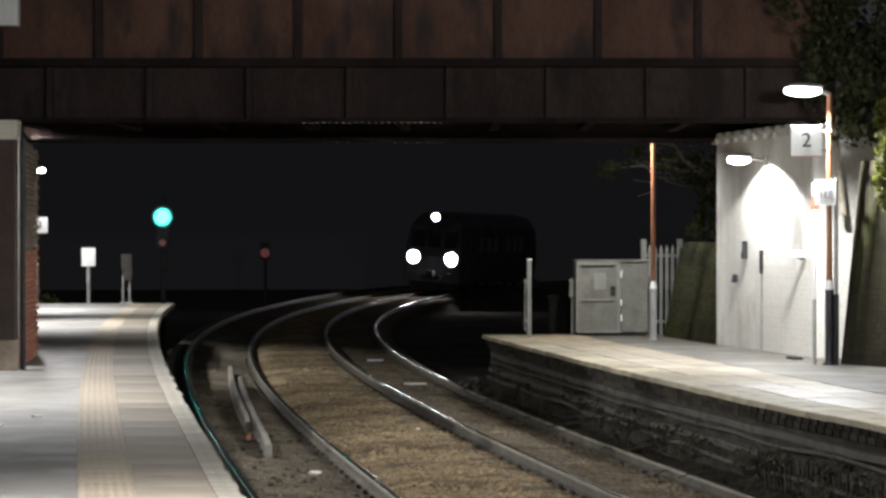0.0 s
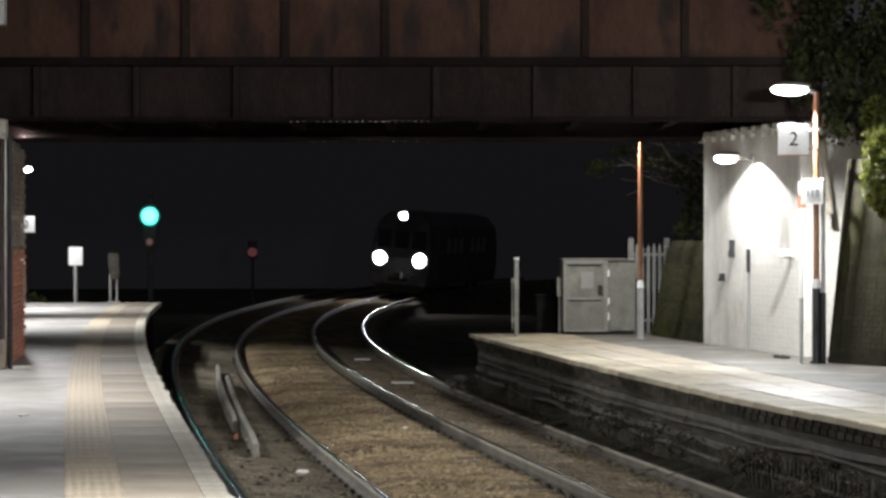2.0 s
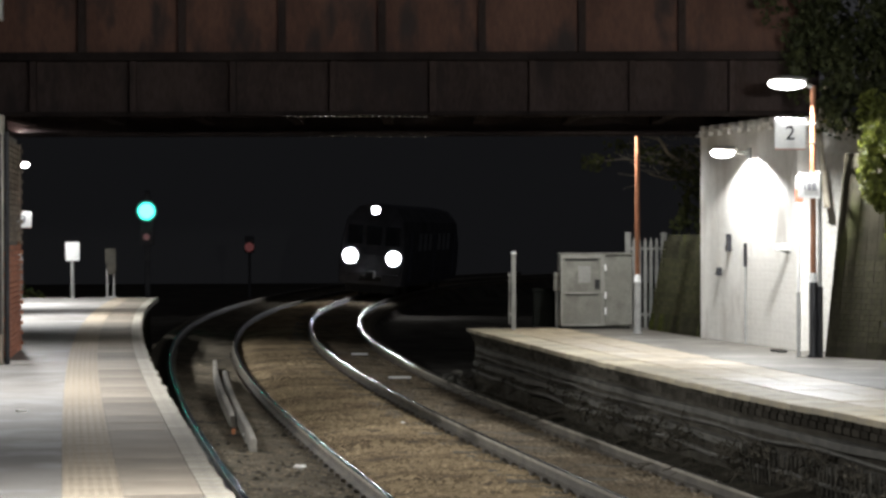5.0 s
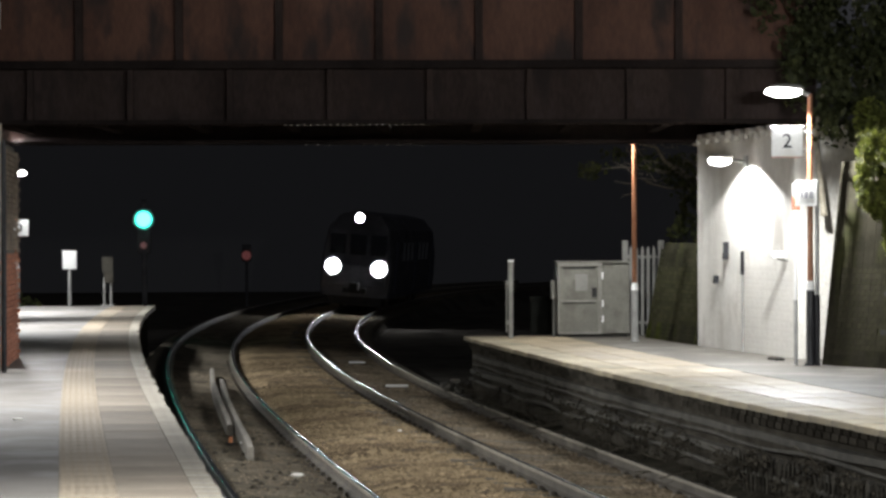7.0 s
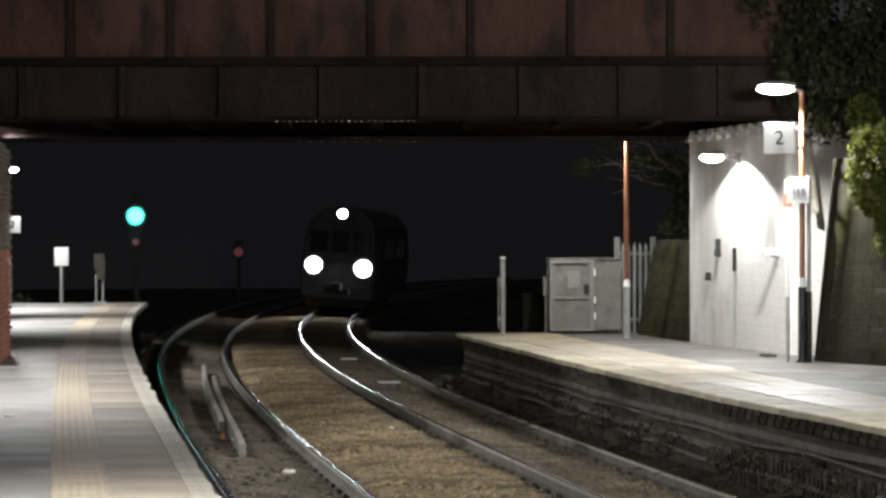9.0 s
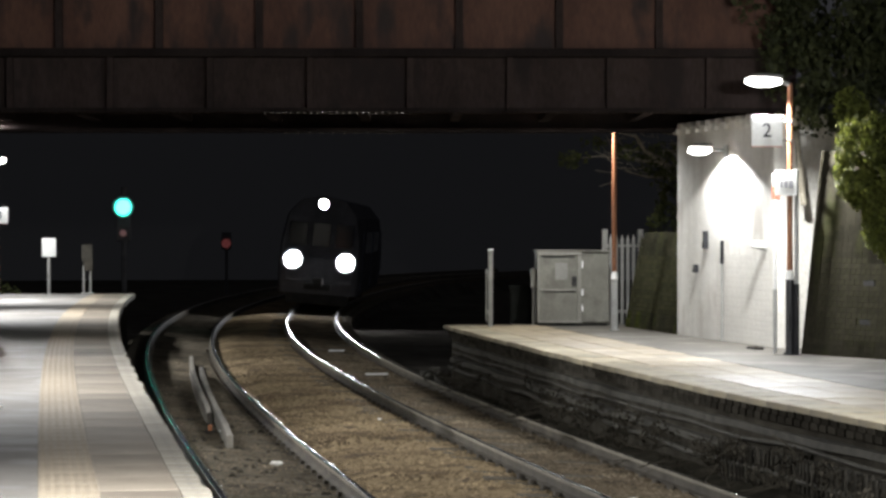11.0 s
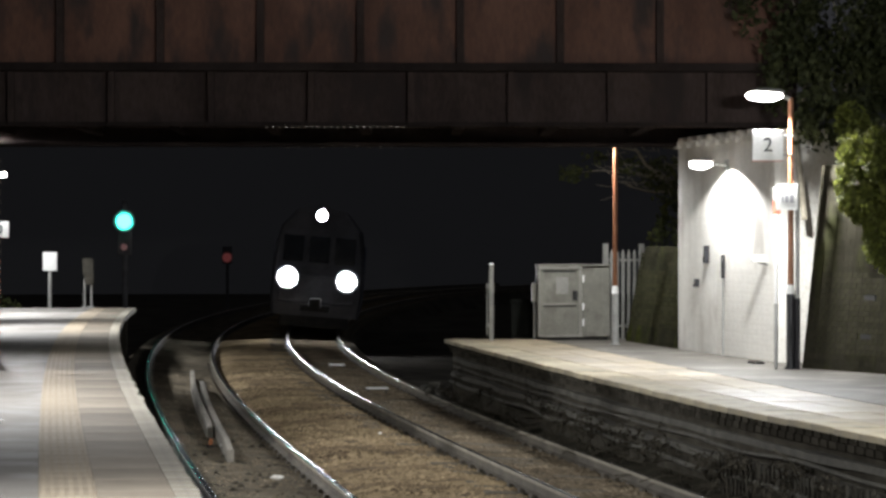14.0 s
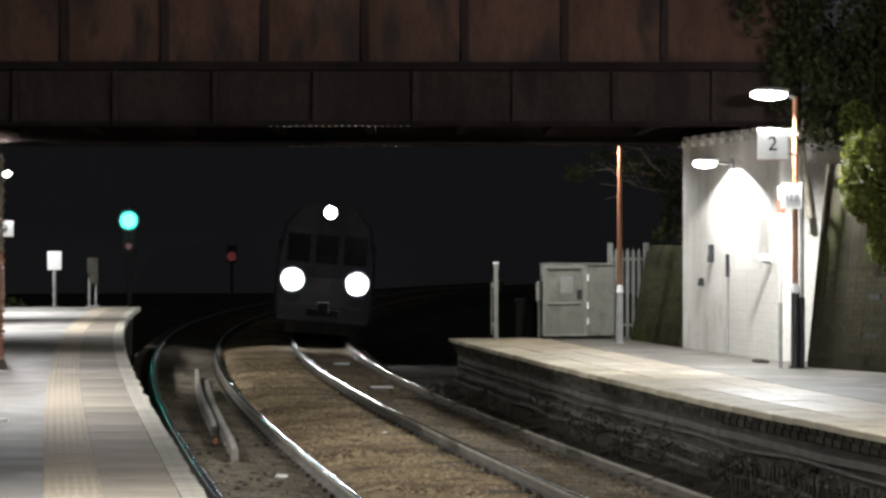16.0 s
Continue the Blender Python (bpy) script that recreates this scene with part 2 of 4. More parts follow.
def piece(name, me, parent, m, label=""):
    ob = new(name, me)
    ob.parent = parent
    ob.matrix_basis = m
    return tagged(ob, label)


def thing(name, label, category, at=(0, 0, 0), group="", kind="", turn=0):
    ob = new(name)
    ob.matrix_basis = pose(*at, 0, 0, turn)
    ob.empty_display_size = 0.2
    return tagged(ob, label, category, group, kind)


def raw(name, verts, faces, material, parent=None, label="", slots=None, smooth=False):
    me = bpy.data.meshes.new(name)
    me.from_pydata([tuple(map(float, v)) for v in verts], [], [tuple(map(int, f)) for f in faces])
    for m in (material if isinstance(material, (list, tuple)) else [material]):
        me.materials.append(M[m])
    if slots is not None:
        me.polygons.foreach_set("material_index", slots)
    if smooth:
        me.polygons.foreach_set("use_smooth", [True] * len(me.polygons))
    me.update()
    ob = new(name, me)
    ob.parent = parent
    return tagged(ob, label)


def box(bm, centre, size, bevel=0.0, m=None):
    t = Matrix.Translation(centre) @ Matrix.Diagonal((*size, 1))
    made = bmesh.ops.create_cube(bm, size=1, matrix=(m @ t) if m else t)["verts"]
    if bevel:
        edges = list({e for v in made for e in v.link_edges})
        bmesh.ops.bevel(bm, geom=edges, offset=bevel, segments=2, affect="EDGES", profile=0.6)
    return bm


def rod(bm, a, b, r0, r1=None, seg=14):
    a, b = Vector(a), Vector(b)
    d = b - a
    m = Matrix.Translation((a + b) / 2) @ d.to_track_quat("Z", "Y").to_matrix().to_4x4()
    bmesh.ops.create_cone(bm, cap_ends=True, segments=seg, radius1=r0, radius2=r0 if r1 is None else r1, depth=d.length, matrix=m)
    return bm


def B():
    return bmesh.new()


# the line of the railway: x for a distance y ahead, between the two tracks
CURVE = (-4.75, 0.004179, 85.666, 1.124e-5, 1.43e-8)
TRACK = 1.766  # half the distance of the tracks' centres


def line(d, off):
    a, k, d0, m, q = CURVE
    e = d - d0
    s = k * e + 3 * m * e * e + 4 * q * e ** 3
    n = math.sqrt(1 + s * s)
    return a + k / 2 * e * e + m * e ** 3 + q * e ** 4 + off / n, d - off * s / n, s


def level(d):
    """The height of the rails."""
    d = min(max(d, 8), 125) - 40
    return -0.0063 * d + 9.18e-5 * d * d


def sweep(name, profile, ds, material, parent, label="", slots=None, up=None, smooth=False, closed=True):
    """Carries a profile of (offset, height) along the line of the railway."""
    verts, faces, mats = [], [], []
    n = len(profile)
    for d in ds:
        for off, z in profile:
            x, y, _ = line(d, off)
            verts.append((x, y, z + (level(d) if up is None else up)))
    for i in range(len(ds) - 1):
        for j in range(n if closed else n - 1):
            k = (j + 1) % n
            faces.append((i * n + j, i * n + k, (i + 1) * n + k, (i + 1) * n + j))
            mats.append(slots[j] if slots else 0)
    if closed:
        faces += [tuple(range(n)), tuple(range(len(ds) * n - 1, (len(ds) - 1) * n - 1, -1))]
        mats += [0, 0]
    return raw(name, verts, faces, material, parent, label, mats, smooth)


def steps(a, b, s):
    n = max(1, round((b - a) / s))
    return [a + (b - a) * i / n for i in range(n + 1)]


# ---- ground and tracks ----
raw("ground", [(-900, -300, -0.75), (900, -300, -0.75), (900, 2500, -0.75), (-900, 2500, -0.75)], [(0, 1, 2, 3)], "soil")
tagged(bpy.data.objects["ground"], "dark bare earth around the railway at night", "ground", kind="structure")

CANT = (0.055, 0.04)
RAILS = [(-TRACK - 0.75, CANT[0]), (-TRACK + 0.75, -CANT[0]), (TRACK - 0.75, CANT[1]), (TRACK + 0.75, -CANT[1])]


def bed(off):
    """The height of the ballast against the rails' mean height."""
    xs = [-3.3, -2.85, RAILS[0][0], RAILS[1][0], RAILS[1][0] + 0.5, RAILS[2][0] - 0.5, RAILS[2][0], RAILS[3][0], 2.8, 3.6]
    zs = [-0.34, -0.26, CANT[0] - 0.16, -CANT[0] - 0.17, -0.13, -0.11, CANT[1] - 0.17, -CANT[1] - 0.16, -0.16, 0.05]
    return float(np.interp(off, xs, zs))


offs = [-3.3 + 6.9 * i / 68 for i in range(69)]
ds = steps(-6, 58, 0.2) + steps(58, 152, 1.0)[1:]
verts, faces, slots = [], [], []
for d in ds:
    for o in offs:
        x, y, _ = line(d, o)
        p = Vector((x, y, 0))
        drop = 1.3 * max(0, o - 2.65) * min(1, max(0, (d - 44) / 3))
        amp = 0.35 if o < RAILS[1][0] else 1.0
        verts.append((x, y, level(d) + bed(o) - drop + amp * (0.035 * noise.noise(p * 1.1) + 0.014 * noise.noise(p * 4.3))))
n = len(offs)
for i in range(len(ds) - 1):
    for j in range(n - 1):
        faces.append((i * n + j, i * n + j + 1, (i + 1) * n + j + 1, (i + 1) * n + j))
        o = offs[j]
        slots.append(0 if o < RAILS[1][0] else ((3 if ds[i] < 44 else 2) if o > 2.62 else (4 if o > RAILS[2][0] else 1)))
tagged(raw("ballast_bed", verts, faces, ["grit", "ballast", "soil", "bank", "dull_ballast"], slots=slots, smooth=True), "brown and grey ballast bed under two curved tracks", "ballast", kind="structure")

CROWN = [(0.036, -0.012), (0.032, -0.005), (0.023, -0.0018), (0.012, -0.0005)]
HEAD = ([(-0.07, -0.155), (0.07, -0.155), (0.07, -0.143), (0.012, -0.125), (0.012, -0.05), (0.036, -0.04)] + CROWN + [(0.0, 0.0)]
        + [(-a, z) for a, z in CROWN[::-1]] + [(-0.036, -0.04), (-0.012, -0.05), (-0.012, -0.125), (-0.07, -0.143)])
HEAD_SLOTS = [0] * 5 + [2] * 2 + [1] * 6 + [2] * 2 + [0] * 4
tracks = []
for k in (0, 1):
    track = thing("railway_track", ("curved railway track with grey muddy ballast beside the platform", "curved railway track whose polished rails catch the headlights")[k], "railway track", group="railway tracks", kind="structure")
    tracks.append(track)
    for off, c in RAILS[2 * k:2 * k + 2]:
        rail = sweep("rail", [(off + a, c + z) for a, z in HEAD], steps(-6, 152, 0.5), ["rust", "rail_top", "rail_side"], track, "worn steel rail with polished top", HEAD_SLOTS)
        rail.data.polygons.foreach_set("use_smooth", [p.material_index == 1 for p in rail.data.polygons])

# backdrop sheet that glows faintly by its material
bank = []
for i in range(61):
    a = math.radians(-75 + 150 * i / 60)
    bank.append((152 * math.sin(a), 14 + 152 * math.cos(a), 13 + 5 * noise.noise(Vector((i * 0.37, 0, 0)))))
tagged(raw("backdrop", [(x, y, -0.8) for x, y, z in bank] + [(x, y, z) for x, y, z in bank], [(i, i + 1, 62 + i, 61 + i) for i in range(60)], "night_bank"), "dark wooded bank backdrop with a faint glow of its own", "backdrop", kind="structure")

# ---- platforms ----
TOP = 0.915


def right_edge(d):
    return float(np.interp(d, [-8, 20, 23.5, 27, 34, 44], [3.75, 3.42, 3.2, 2.98, 2.86, 2.76]))


def slab_strip(name, lo, hi, d0, d1, length, material, parent, top=TOP, thick=0.05, gap=0.006, lift=0.004, label="", edge=None, wear=0.0, b=0.008):
    """Paving slabs laid along the line between two offsets, each a piece of its own."""
    d = d0
    while d < d1 - length / 2:
        e = edge(d) if edge else 0
        e2 = edge(d + length) if edge else 0
        bm = B()
        rows = []
        z = top + random.uniform(-lift, lift)
        for dd, ee in ((d + gap, e), (d + length - gap, e2)):
            for off in (lo + ee + gap, hi + ee - gap):
                x, y, _ = line(dd, off + (wear * (noise.noise(Vector((dd * 1.3, 3, 0))) + 0.6 * noise.noise(Vector((dd * 4.1, 9, 0)))) if off == hi + ee - gap else 0.0))
                rows.append((x, y))
        cx, cy = sum(r[0] for r in rows) / 4, sum(r[1] for r in rows) / 4
        low = [bm.verts.new((x - cx, y - cy, -thick)) for x, y in rows]
        mid = [bm.verts.new((x - cx, y - cy, -b)) for x, y in rows]
        high = [bm.verts.new(((x - cx) * (1 - b / 0.25), (y - cy) * (1 - b / 0.25), 0)) for x, y in rows]
        order = (0, 1, 3, 2)
        bm.faces.new([high[i] for i in order])
        for lo_, hi_ in ((low, mid), (mid, high)):
            for i in range(4):
                a, c = order[i], order[(i + 1) % 4]
                bm.faces.new((lo_[a], lo_[c], hi_[c], hi_[a]))
        ob = part(name, bm, material, parent, label)
        ob.matrix_basis = Matrix.Translation((cx, cy, z))
        d += length


near_platform = thing("platform_1", "curved railway platform with buff tactile strip and white edge", "platform", kind="structure")
far_platform = thing("platform_2", "pale concrete railway platform lit by column lamps", "platform", kind="structure")
# body, brick face set back under the edge, asphalt
sweep("platform_body", [(-3.30, -1.6), (-3.30, TOP - 0.06), (-14, TOP - 0.06), (-14, -1.6)], steps(-8, 67.6, 1.0), "brick", near_platform, "dark sooty platform wall", up=0)
sweep("asphalt", [(-4.213, TOP - 0.055), (-4.213, TOP), (-13.9, TOP), (-13.9, TOP - 0.055)], steps(-8, 67.5, 0.5), "asphalt", near_platform, "worn patched asphalt surface", up=0)
ds = steps(-8, 45.2, 0.6)
verts, faces = [], []
for d in ds:
    e = right_edge(d)
    for off, z in ((e + 0.16, -1.6), (e + 0.16, TOP - 0.06), (12.5, TOP - 0.06), (12.5, -1.6)):
        verts.append((*line(d, off)[:2], z))
for i in range(len(ds) - 1):
    for j in range(4):
        k = (j + 1) % 4
        faces.append((i * 4 + j, i * 4 + k, i * 4 + 4 + k, i * 4 + 4 + j))
faces += [(0, 1, 2, 3), tuple(range(len(ds) * 4 - 1, len(ds) * 4 - 5, -1))]
raw("platform_body", verts, faces, "brick", far_platform, "dark sooty brick platform wall")
verts = []
for d in ds:
    e = right_edge(d)
    for off, z in ((e + 1.79, TOP - 0.05), (e + 1.79, TOP - 0.001), (12.4, TOP - 0.001), (12.4, TOP - 0.05)):
        verts.append((*line(d, off)[:2], z))
raw("surfacing", verts, faces, "pale_asphalt", far_platform, "pale gritty platform surface")

# ---- bridge ----
BY, BZ = 36.6, 4.36


def bridge():
    b = thing("road_bridge", "rust-brown riveted steel girder bridge across the railway", "bridge", kind="structure")
    x0, x1 = -16.0, 5.75
    L, C = x1 - x0, (x0 + x1) / 2
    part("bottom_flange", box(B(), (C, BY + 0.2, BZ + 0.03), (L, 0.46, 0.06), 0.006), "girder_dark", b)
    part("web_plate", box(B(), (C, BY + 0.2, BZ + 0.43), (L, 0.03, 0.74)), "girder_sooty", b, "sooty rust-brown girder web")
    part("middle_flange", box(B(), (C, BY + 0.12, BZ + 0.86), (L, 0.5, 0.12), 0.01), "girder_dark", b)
    part("parapet_plate", box(B(), (C, BY + 0.12, BZ + 1.82), (L, 0.03, 1.8)), "girder", b, "rust-stained brown parapet plates")
    part("parapet_cap", box(B(), (C, BY + 0.12, BZ + 2.78), (L, 0.34, 0.1), 0.01), "girder_dark", b)
    x = 3.72 - 13 * 1.457
    while x < x1 - 0.3:
        if x < 4.5:
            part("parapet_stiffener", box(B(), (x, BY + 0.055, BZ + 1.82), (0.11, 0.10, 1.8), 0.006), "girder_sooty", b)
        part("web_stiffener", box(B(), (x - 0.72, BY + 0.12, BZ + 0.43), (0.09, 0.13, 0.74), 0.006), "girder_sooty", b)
        x += 1.457
    # deck and beams carry under-bridge shade in their dark colour
    bm = B()
    box(bm, (C, BY + 2.6, BZ + 0.42), (L, 4.5, 0.06))
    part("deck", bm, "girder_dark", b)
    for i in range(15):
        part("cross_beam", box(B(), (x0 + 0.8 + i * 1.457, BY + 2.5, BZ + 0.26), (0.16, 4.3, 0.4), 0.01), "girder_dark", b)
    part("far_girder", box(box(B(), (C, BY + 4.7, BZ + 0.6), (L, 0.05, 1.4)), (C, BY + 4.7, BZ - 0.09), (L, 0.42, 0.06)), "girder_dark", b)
    # headlight glints put into the material: shiny rivets in one stretch, dark elsewhere
    shiny, sooty = B(), B()
    for i in range(150):
        x = 5.1 - i * 0.095
        row = shiny if -2.1 < x < 0.05 else sooty
        bmesh.ops.create_icosphere(row, subdivisions=2, radius=0.02, matrix=Matrix.Translation((x, BY + 0.03, BZ - 0.004)))
        if i % 2 == 0:
            bmesh.ops.create_icosphere(row, subdivisions=2, radius=0.02, matrix=Matrix.Translation((x, BY + 4.6, BZ - 0.125)))
    tagged(part("rivet_row", shiny, "rivet", b, "row of shiny rivets where the headlights glint", smooth=True), kind="stuff")
    tagged(part("rivet_row", sooty, "girder_dark", b, "row of dull dark rivets outside the headlight glint", smooth=True), kind="stuff")
    return b


bridge()

# ---- abutment and retaining walls beside the far platform ----
A0, A1 = Vector((4.52, 41.3, TOP)), Vector((5.44, 36.65, TOP))


def brick_mesh(size, material, name="brick"):
    return mesh_of(name, box(B(), (0, 0, 0), size, 0.003), material)


def brick_wall(parent, a, b, z0, z1, material, lean=0.0, parts=(0, 0, 0, 0), depth=0.05, skip=None, joint=0.004):
    """Courses of bricks on the face from a to b. parts: the stretch (along, along, height, height) whose bricks are single pieces."""
    a, b = Vector(a), Vector(b)
    run = (b - a).length
    way = (b - a).normalized()
    side = Vector((way.y, -way.x, 0))
    ang = math.degrees(math.atan2(way.y, way.x))
    full = brick_mesh((0.225 - joint, depth, 0.075 - joint), material)
    half = brick_mesh((0.1125 - joint, depth, 0.075 - joint), material)
    joined = B()
    count = 0
    rows = int((z1 - z0) / 0.075)
    for r in range(rows):
        header = r % 2
        step = 0.1125 if header else 0.225
        x = step / 2
        while x < run - step / 2:
            z = z0 + 0.0375 + r * 0.075
            if skip and skip(x, z - z0):
                x += step
                continue
            p = a + way * x + side * (random.uniform(-0.0015, 0.0015) - (z - z0) * lean)
            m = pose(p.x, p.y, z, 0, 0, ang + random.uniform(-0.4, 0.4))
            if parts[0] <= x <= parts[1] and parts[2] <= z - z0 <= parts[3] and count < 300:
                piece("brick", half if header else full, parent, m)
                count += 1
            else:
                box(joined, (0, 0, 0), ((0.1125 if header else 0.225) - joint, depth, 0.075 - joint), 0, m)
            x += step
    if len(joined.verts):
        tagged(part("brickwork", joined, material, parent), kind="stuff")
    else:
        joined.free()


def prism(name, plan, z0, z1, material, parent=None, label="", shift=(0, 0)):
    """An upright block over a plan; shift moves its top."""
    n = len(plan)
    v = [(x, y, z0) for x, y in plan] + [(x + shift[0], y + shift[1], z1) for x, y in plan]
    f = [tuple(range(n))[::-1], tuple(range(n, 2 * n))] + [(i, (i + 1) % n, n + (i + 1) % n, n + i) for i in range(n)]
    return raw(name, v, f, material, parent, label)


abutment = thing("wall_abutment", "white-painted brick bridge abutment under a wall lamp", "wall", kind="structure")
prism("wall_core", [(4.502, 41.3), (5.424, 36.645), (8.0, 36.7), (8.0, 41.6)], TOP - 0.1, BZ - 0.03, "white_brick", abutment)

# retaining wall towards the viewer, leaning back, and the one beyond the bridge
R0, R1 = Vector((5.56, 34.95, TOP)), Vector((9.8, 27.0, TOP))
retaining = thing("wall_retaining", "mossy brick retaining wall leaning back under ivy", "wall", kind="structure")
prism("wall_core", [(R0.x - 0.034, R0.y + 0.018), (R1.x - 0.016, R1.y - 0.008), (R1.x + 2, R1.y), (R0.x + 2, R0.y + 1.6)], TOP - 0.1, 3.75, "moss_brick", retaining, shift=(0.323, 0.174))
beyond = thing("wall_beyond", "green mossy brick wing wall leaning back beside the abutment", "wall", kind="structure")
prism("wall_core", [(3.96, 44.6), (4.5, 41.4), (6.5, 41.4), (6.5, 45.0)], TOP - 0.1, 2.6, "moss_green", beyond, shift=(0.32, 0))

# ---- lamp columns ----


def lamp_column(at, base_mat, height=3.74, turn=0, group="platform lamp columns", label="", low=1.04, wide=0.078):
    t = thing("lamp_column", label, "lamp post", at, group=group, turn=turn)
    part("base", rod(rod(B(), (0, 0, 0), (0, 0, low), wide), (0, 0, 0), (0, 0, 0.03), wide * 1.5), base_mat, t)
    part("base_door", box(B(), (0, -wide, low * 0.45), (wide, 0.012, 0.32), 0.004), base_mat, t)
    part("collar", rod(B(), (0, 0, low), (0, 0, low + 0.13), wide * 1.12, 0.045), "white", t, "white conical collar")
    part("shaft", rod(B(), (0, 0, low + 0.12), (0, 0, height), 0.043, 0.036), "post_brown", t, "orange-brown painted shaft")
    part("arm", rod(B(), (0.02, 0, height - 0.03), (-0.14, 0, height + 0.03), 0.03), "post_grey", t)
    bm = B()
    bmesh.ops.create_uvsphere(bm, u_segments=20, v_segments=10, radius=1, matrix=Matrix.Translation((-0.33, 0, height + 0.085)) @ Matrix.Diagonal((0.25, 0.11, 0.05, 1)))
    part("lamp_housing", bm, "post_grey", t, smooth=True)
    bm = B()
    bmesh.ops.create_uvsphere(bm, u_segments=20, v_segments=10, radius=1, matrix=Matrix.Translation((-0.38, 0, height + 0.025)) @ Matrix.Diagonal((0.27, 0.13, 0.08, 1)))
    part("lens", bm, "lens", t, "bright white lit lens", smooth=True)
    return t


lamp_column((5.345, 34.76, TOP), "post_black", turn=8, height=3.76, wide=0.058, label="lit platform lamp on a brown column with black base")
lamp_column((3.59, 42.9, TOP), "post_grey", low=0.88, wide=0.06, label="brown lamp column with grey base behind the bridge")
lamp_column((-10.74, 66.2, TOP), "post_grey", height=3.5, turn=118, label="distant lit platform lamp beside the brick building")

# ---- train ----


def train():
    t = thing("train", "grey diesel train with bright headlights arriving at the platform", "train", (0, 100, 0))
    bm = B()
    outline = [(-1.32, 0.55), (-1.38, 1.2), (-1.36, 2.2), (-1.2, 3.2), (-0.75, 3.72), (0, 3.85), (0.75, 3.72), (1.2, 3.2), (1.36, 2.2), (1.38, 1.2), (1.32, 0.55)]
    rings = []
    for y, s in ((0.0, 0.94), (0.25, 1.0), (20.0, 1.0)):
        rings.append([bm.verts.new((x * s, y + (0.35 * max(0, (z - 1.6) / 2.2) if y < 1 else 0), z)) for x, z in outline])
    for a, b in zip(rings, rings[1:]):
        for i in range(len(outline)):
            j = (i + 1) % len(outline)
            bm.faces.new((a[i], a[j], b[j], b[i]))
    bm.faces.new(rings[0][::-1])
    bm.faces.new(rings[-1])
    part("body", bm, "train", t, "grey painted carriage body in the dark")
    for x in (-0.78, 0.0, 0.78):
        part("windscreen", box(B(), (x, 0.14, 2.55), (0.62, 0.05, 0.8), 0.02), "glass", t, "dark cab window")
    part("front_panel", box(B(), (0, 0.0, 1.35), (2.3, 0.1, 0.85), 0.04), "train", t, "grey cab front panel")
    for x in (-0.89, 0.89):
        lampunit = part("headlight", rod(B(), (x, -0.02, 1.667), (x, -0.10, 1.667), 0.31, 0.29, 24), "train", t, "round headlight unit")
        # added glowing ring and oversized lens imitate the headlight's bloom
        part("reflector", rod(B(), (x, -0.09, 1.667), (x, -0.103, 1.667), 0.35, 0.34, 24), "reflector", lampunit, "glowing rim imitating bloom around the headlight")
        part("lens", rod(B(), (x, -0.10, 1.667), (x, -0.125, 1.667), 0.27, 0.24, 24), "headlight", lampunit, "dazzling white headlight lens")
    top = part("marker_light", rod(B(), (0, 0.12, 3.58), (0, 0.0, 3.58), 0.19, 0.18, 20), "train", t)
    part("lens", rod(B(), (0, 0.0, 3.58), (0, -0.02, 3.58), 0.16, 0.14, 20), "marker", top, "bright white top lamp")
    part("coupler", box(box(B(), (0, -0.2, 0.95), (0.34, 0.5, 0.3), 0.04), (0, -0.05, 0.8), (0.9, 0.3, 0.2), 0.03), "dark", t)
    part("snowplough", box(B(), (0, 0.1, 0.42), (2.1, 0.12, 0.42), 0.04), "dark", t)
    for side in (-1, 1):
        for y in (4.6, 6.4, 8.2, 11.6, 13.4, 15.2):
            part("side_window", box(B(), (side * 1.355, y, 2.35), (0.03, 1.25, 0.75), 0.01, None), "glass", t, "dark carriage window")
        for y in (1.6, 9.9, 18.0):
            part("side_door", box(B(), (side * 1.37, y, 1.75), (0.03, 0.85, 2.0), 0.01), "cab_blue", t, "dark blue carriage door")
    for x in (-0.42, 0.42):
        part("wiper", rod(B(), (x, 0.05, 2.2), (x + 0.14, 0.12, 2.75), 0.012, seg=8), "dark", t)
    for y in (2.6, 5.2, 14.8, 17.4):
        for x in (-0.75, 0.75):
            part("wheel", rod(B(), (x - 0.06, y, 0.42), (x + 0.06, y, 0.42), 0.42, seg=24), "rust", t)
    for y in (3.9, 16.1):
        part("bogie_frame", box(B(), (0, y, 0.62), (2.2, 3.3, 0.3), 0.04), "dark", t)
    return t


the_train = train()

# ---- signal beyond the platform ----
sig = thing("railway_signal", "colour light signal showing green beyond the platform end", "signal", (-8.37, 75.0, 0.0))
part("post", rod(B(), (0, 0.2, -0.7), (0, 0.2, 3.9), 0.08), "signal_post", sig)
part("head", box(B(), (0, 0.08, 2.95), (0.42, 0.22, 1.35), 0.05), "signal_post", sig, "dusty signal head")
# lens made oversized, with a glowing ring added as its halo
lens = part("lit_lens", rod(B(), (0, -0.04, 3.29), (0, -0.07, 3.29), 0.23, 0.2, 24), "green", sig, "glowing green lens")
part("lit_hood", rod(B(), (0, -0.03, 3.29), (0, -0.045, 3.29), 0.31, 0.30, 24), "green_rim", sig, "glowing ring imitating the green lamp's halo")
part("unlit_lens", rod(B(), (0, -0.04, 2.52), (0, -0.06, 2.52), 0.1, seg=20), "red_glow", sig, "dim red lens")


red = thing("distant_signal", "distant signal post with a faint red lens", "signal", (-9.2, 130.0, -0.75))
part("post", rod(B(), (0, 0.15, 0), (0, 0.15, 3.1), 0.08), "signal_post", red)
part("head", box(B(), (0, 0.05, 2.75), (0.5, 0.2, 0.9), 0.05), "signal_post", red)
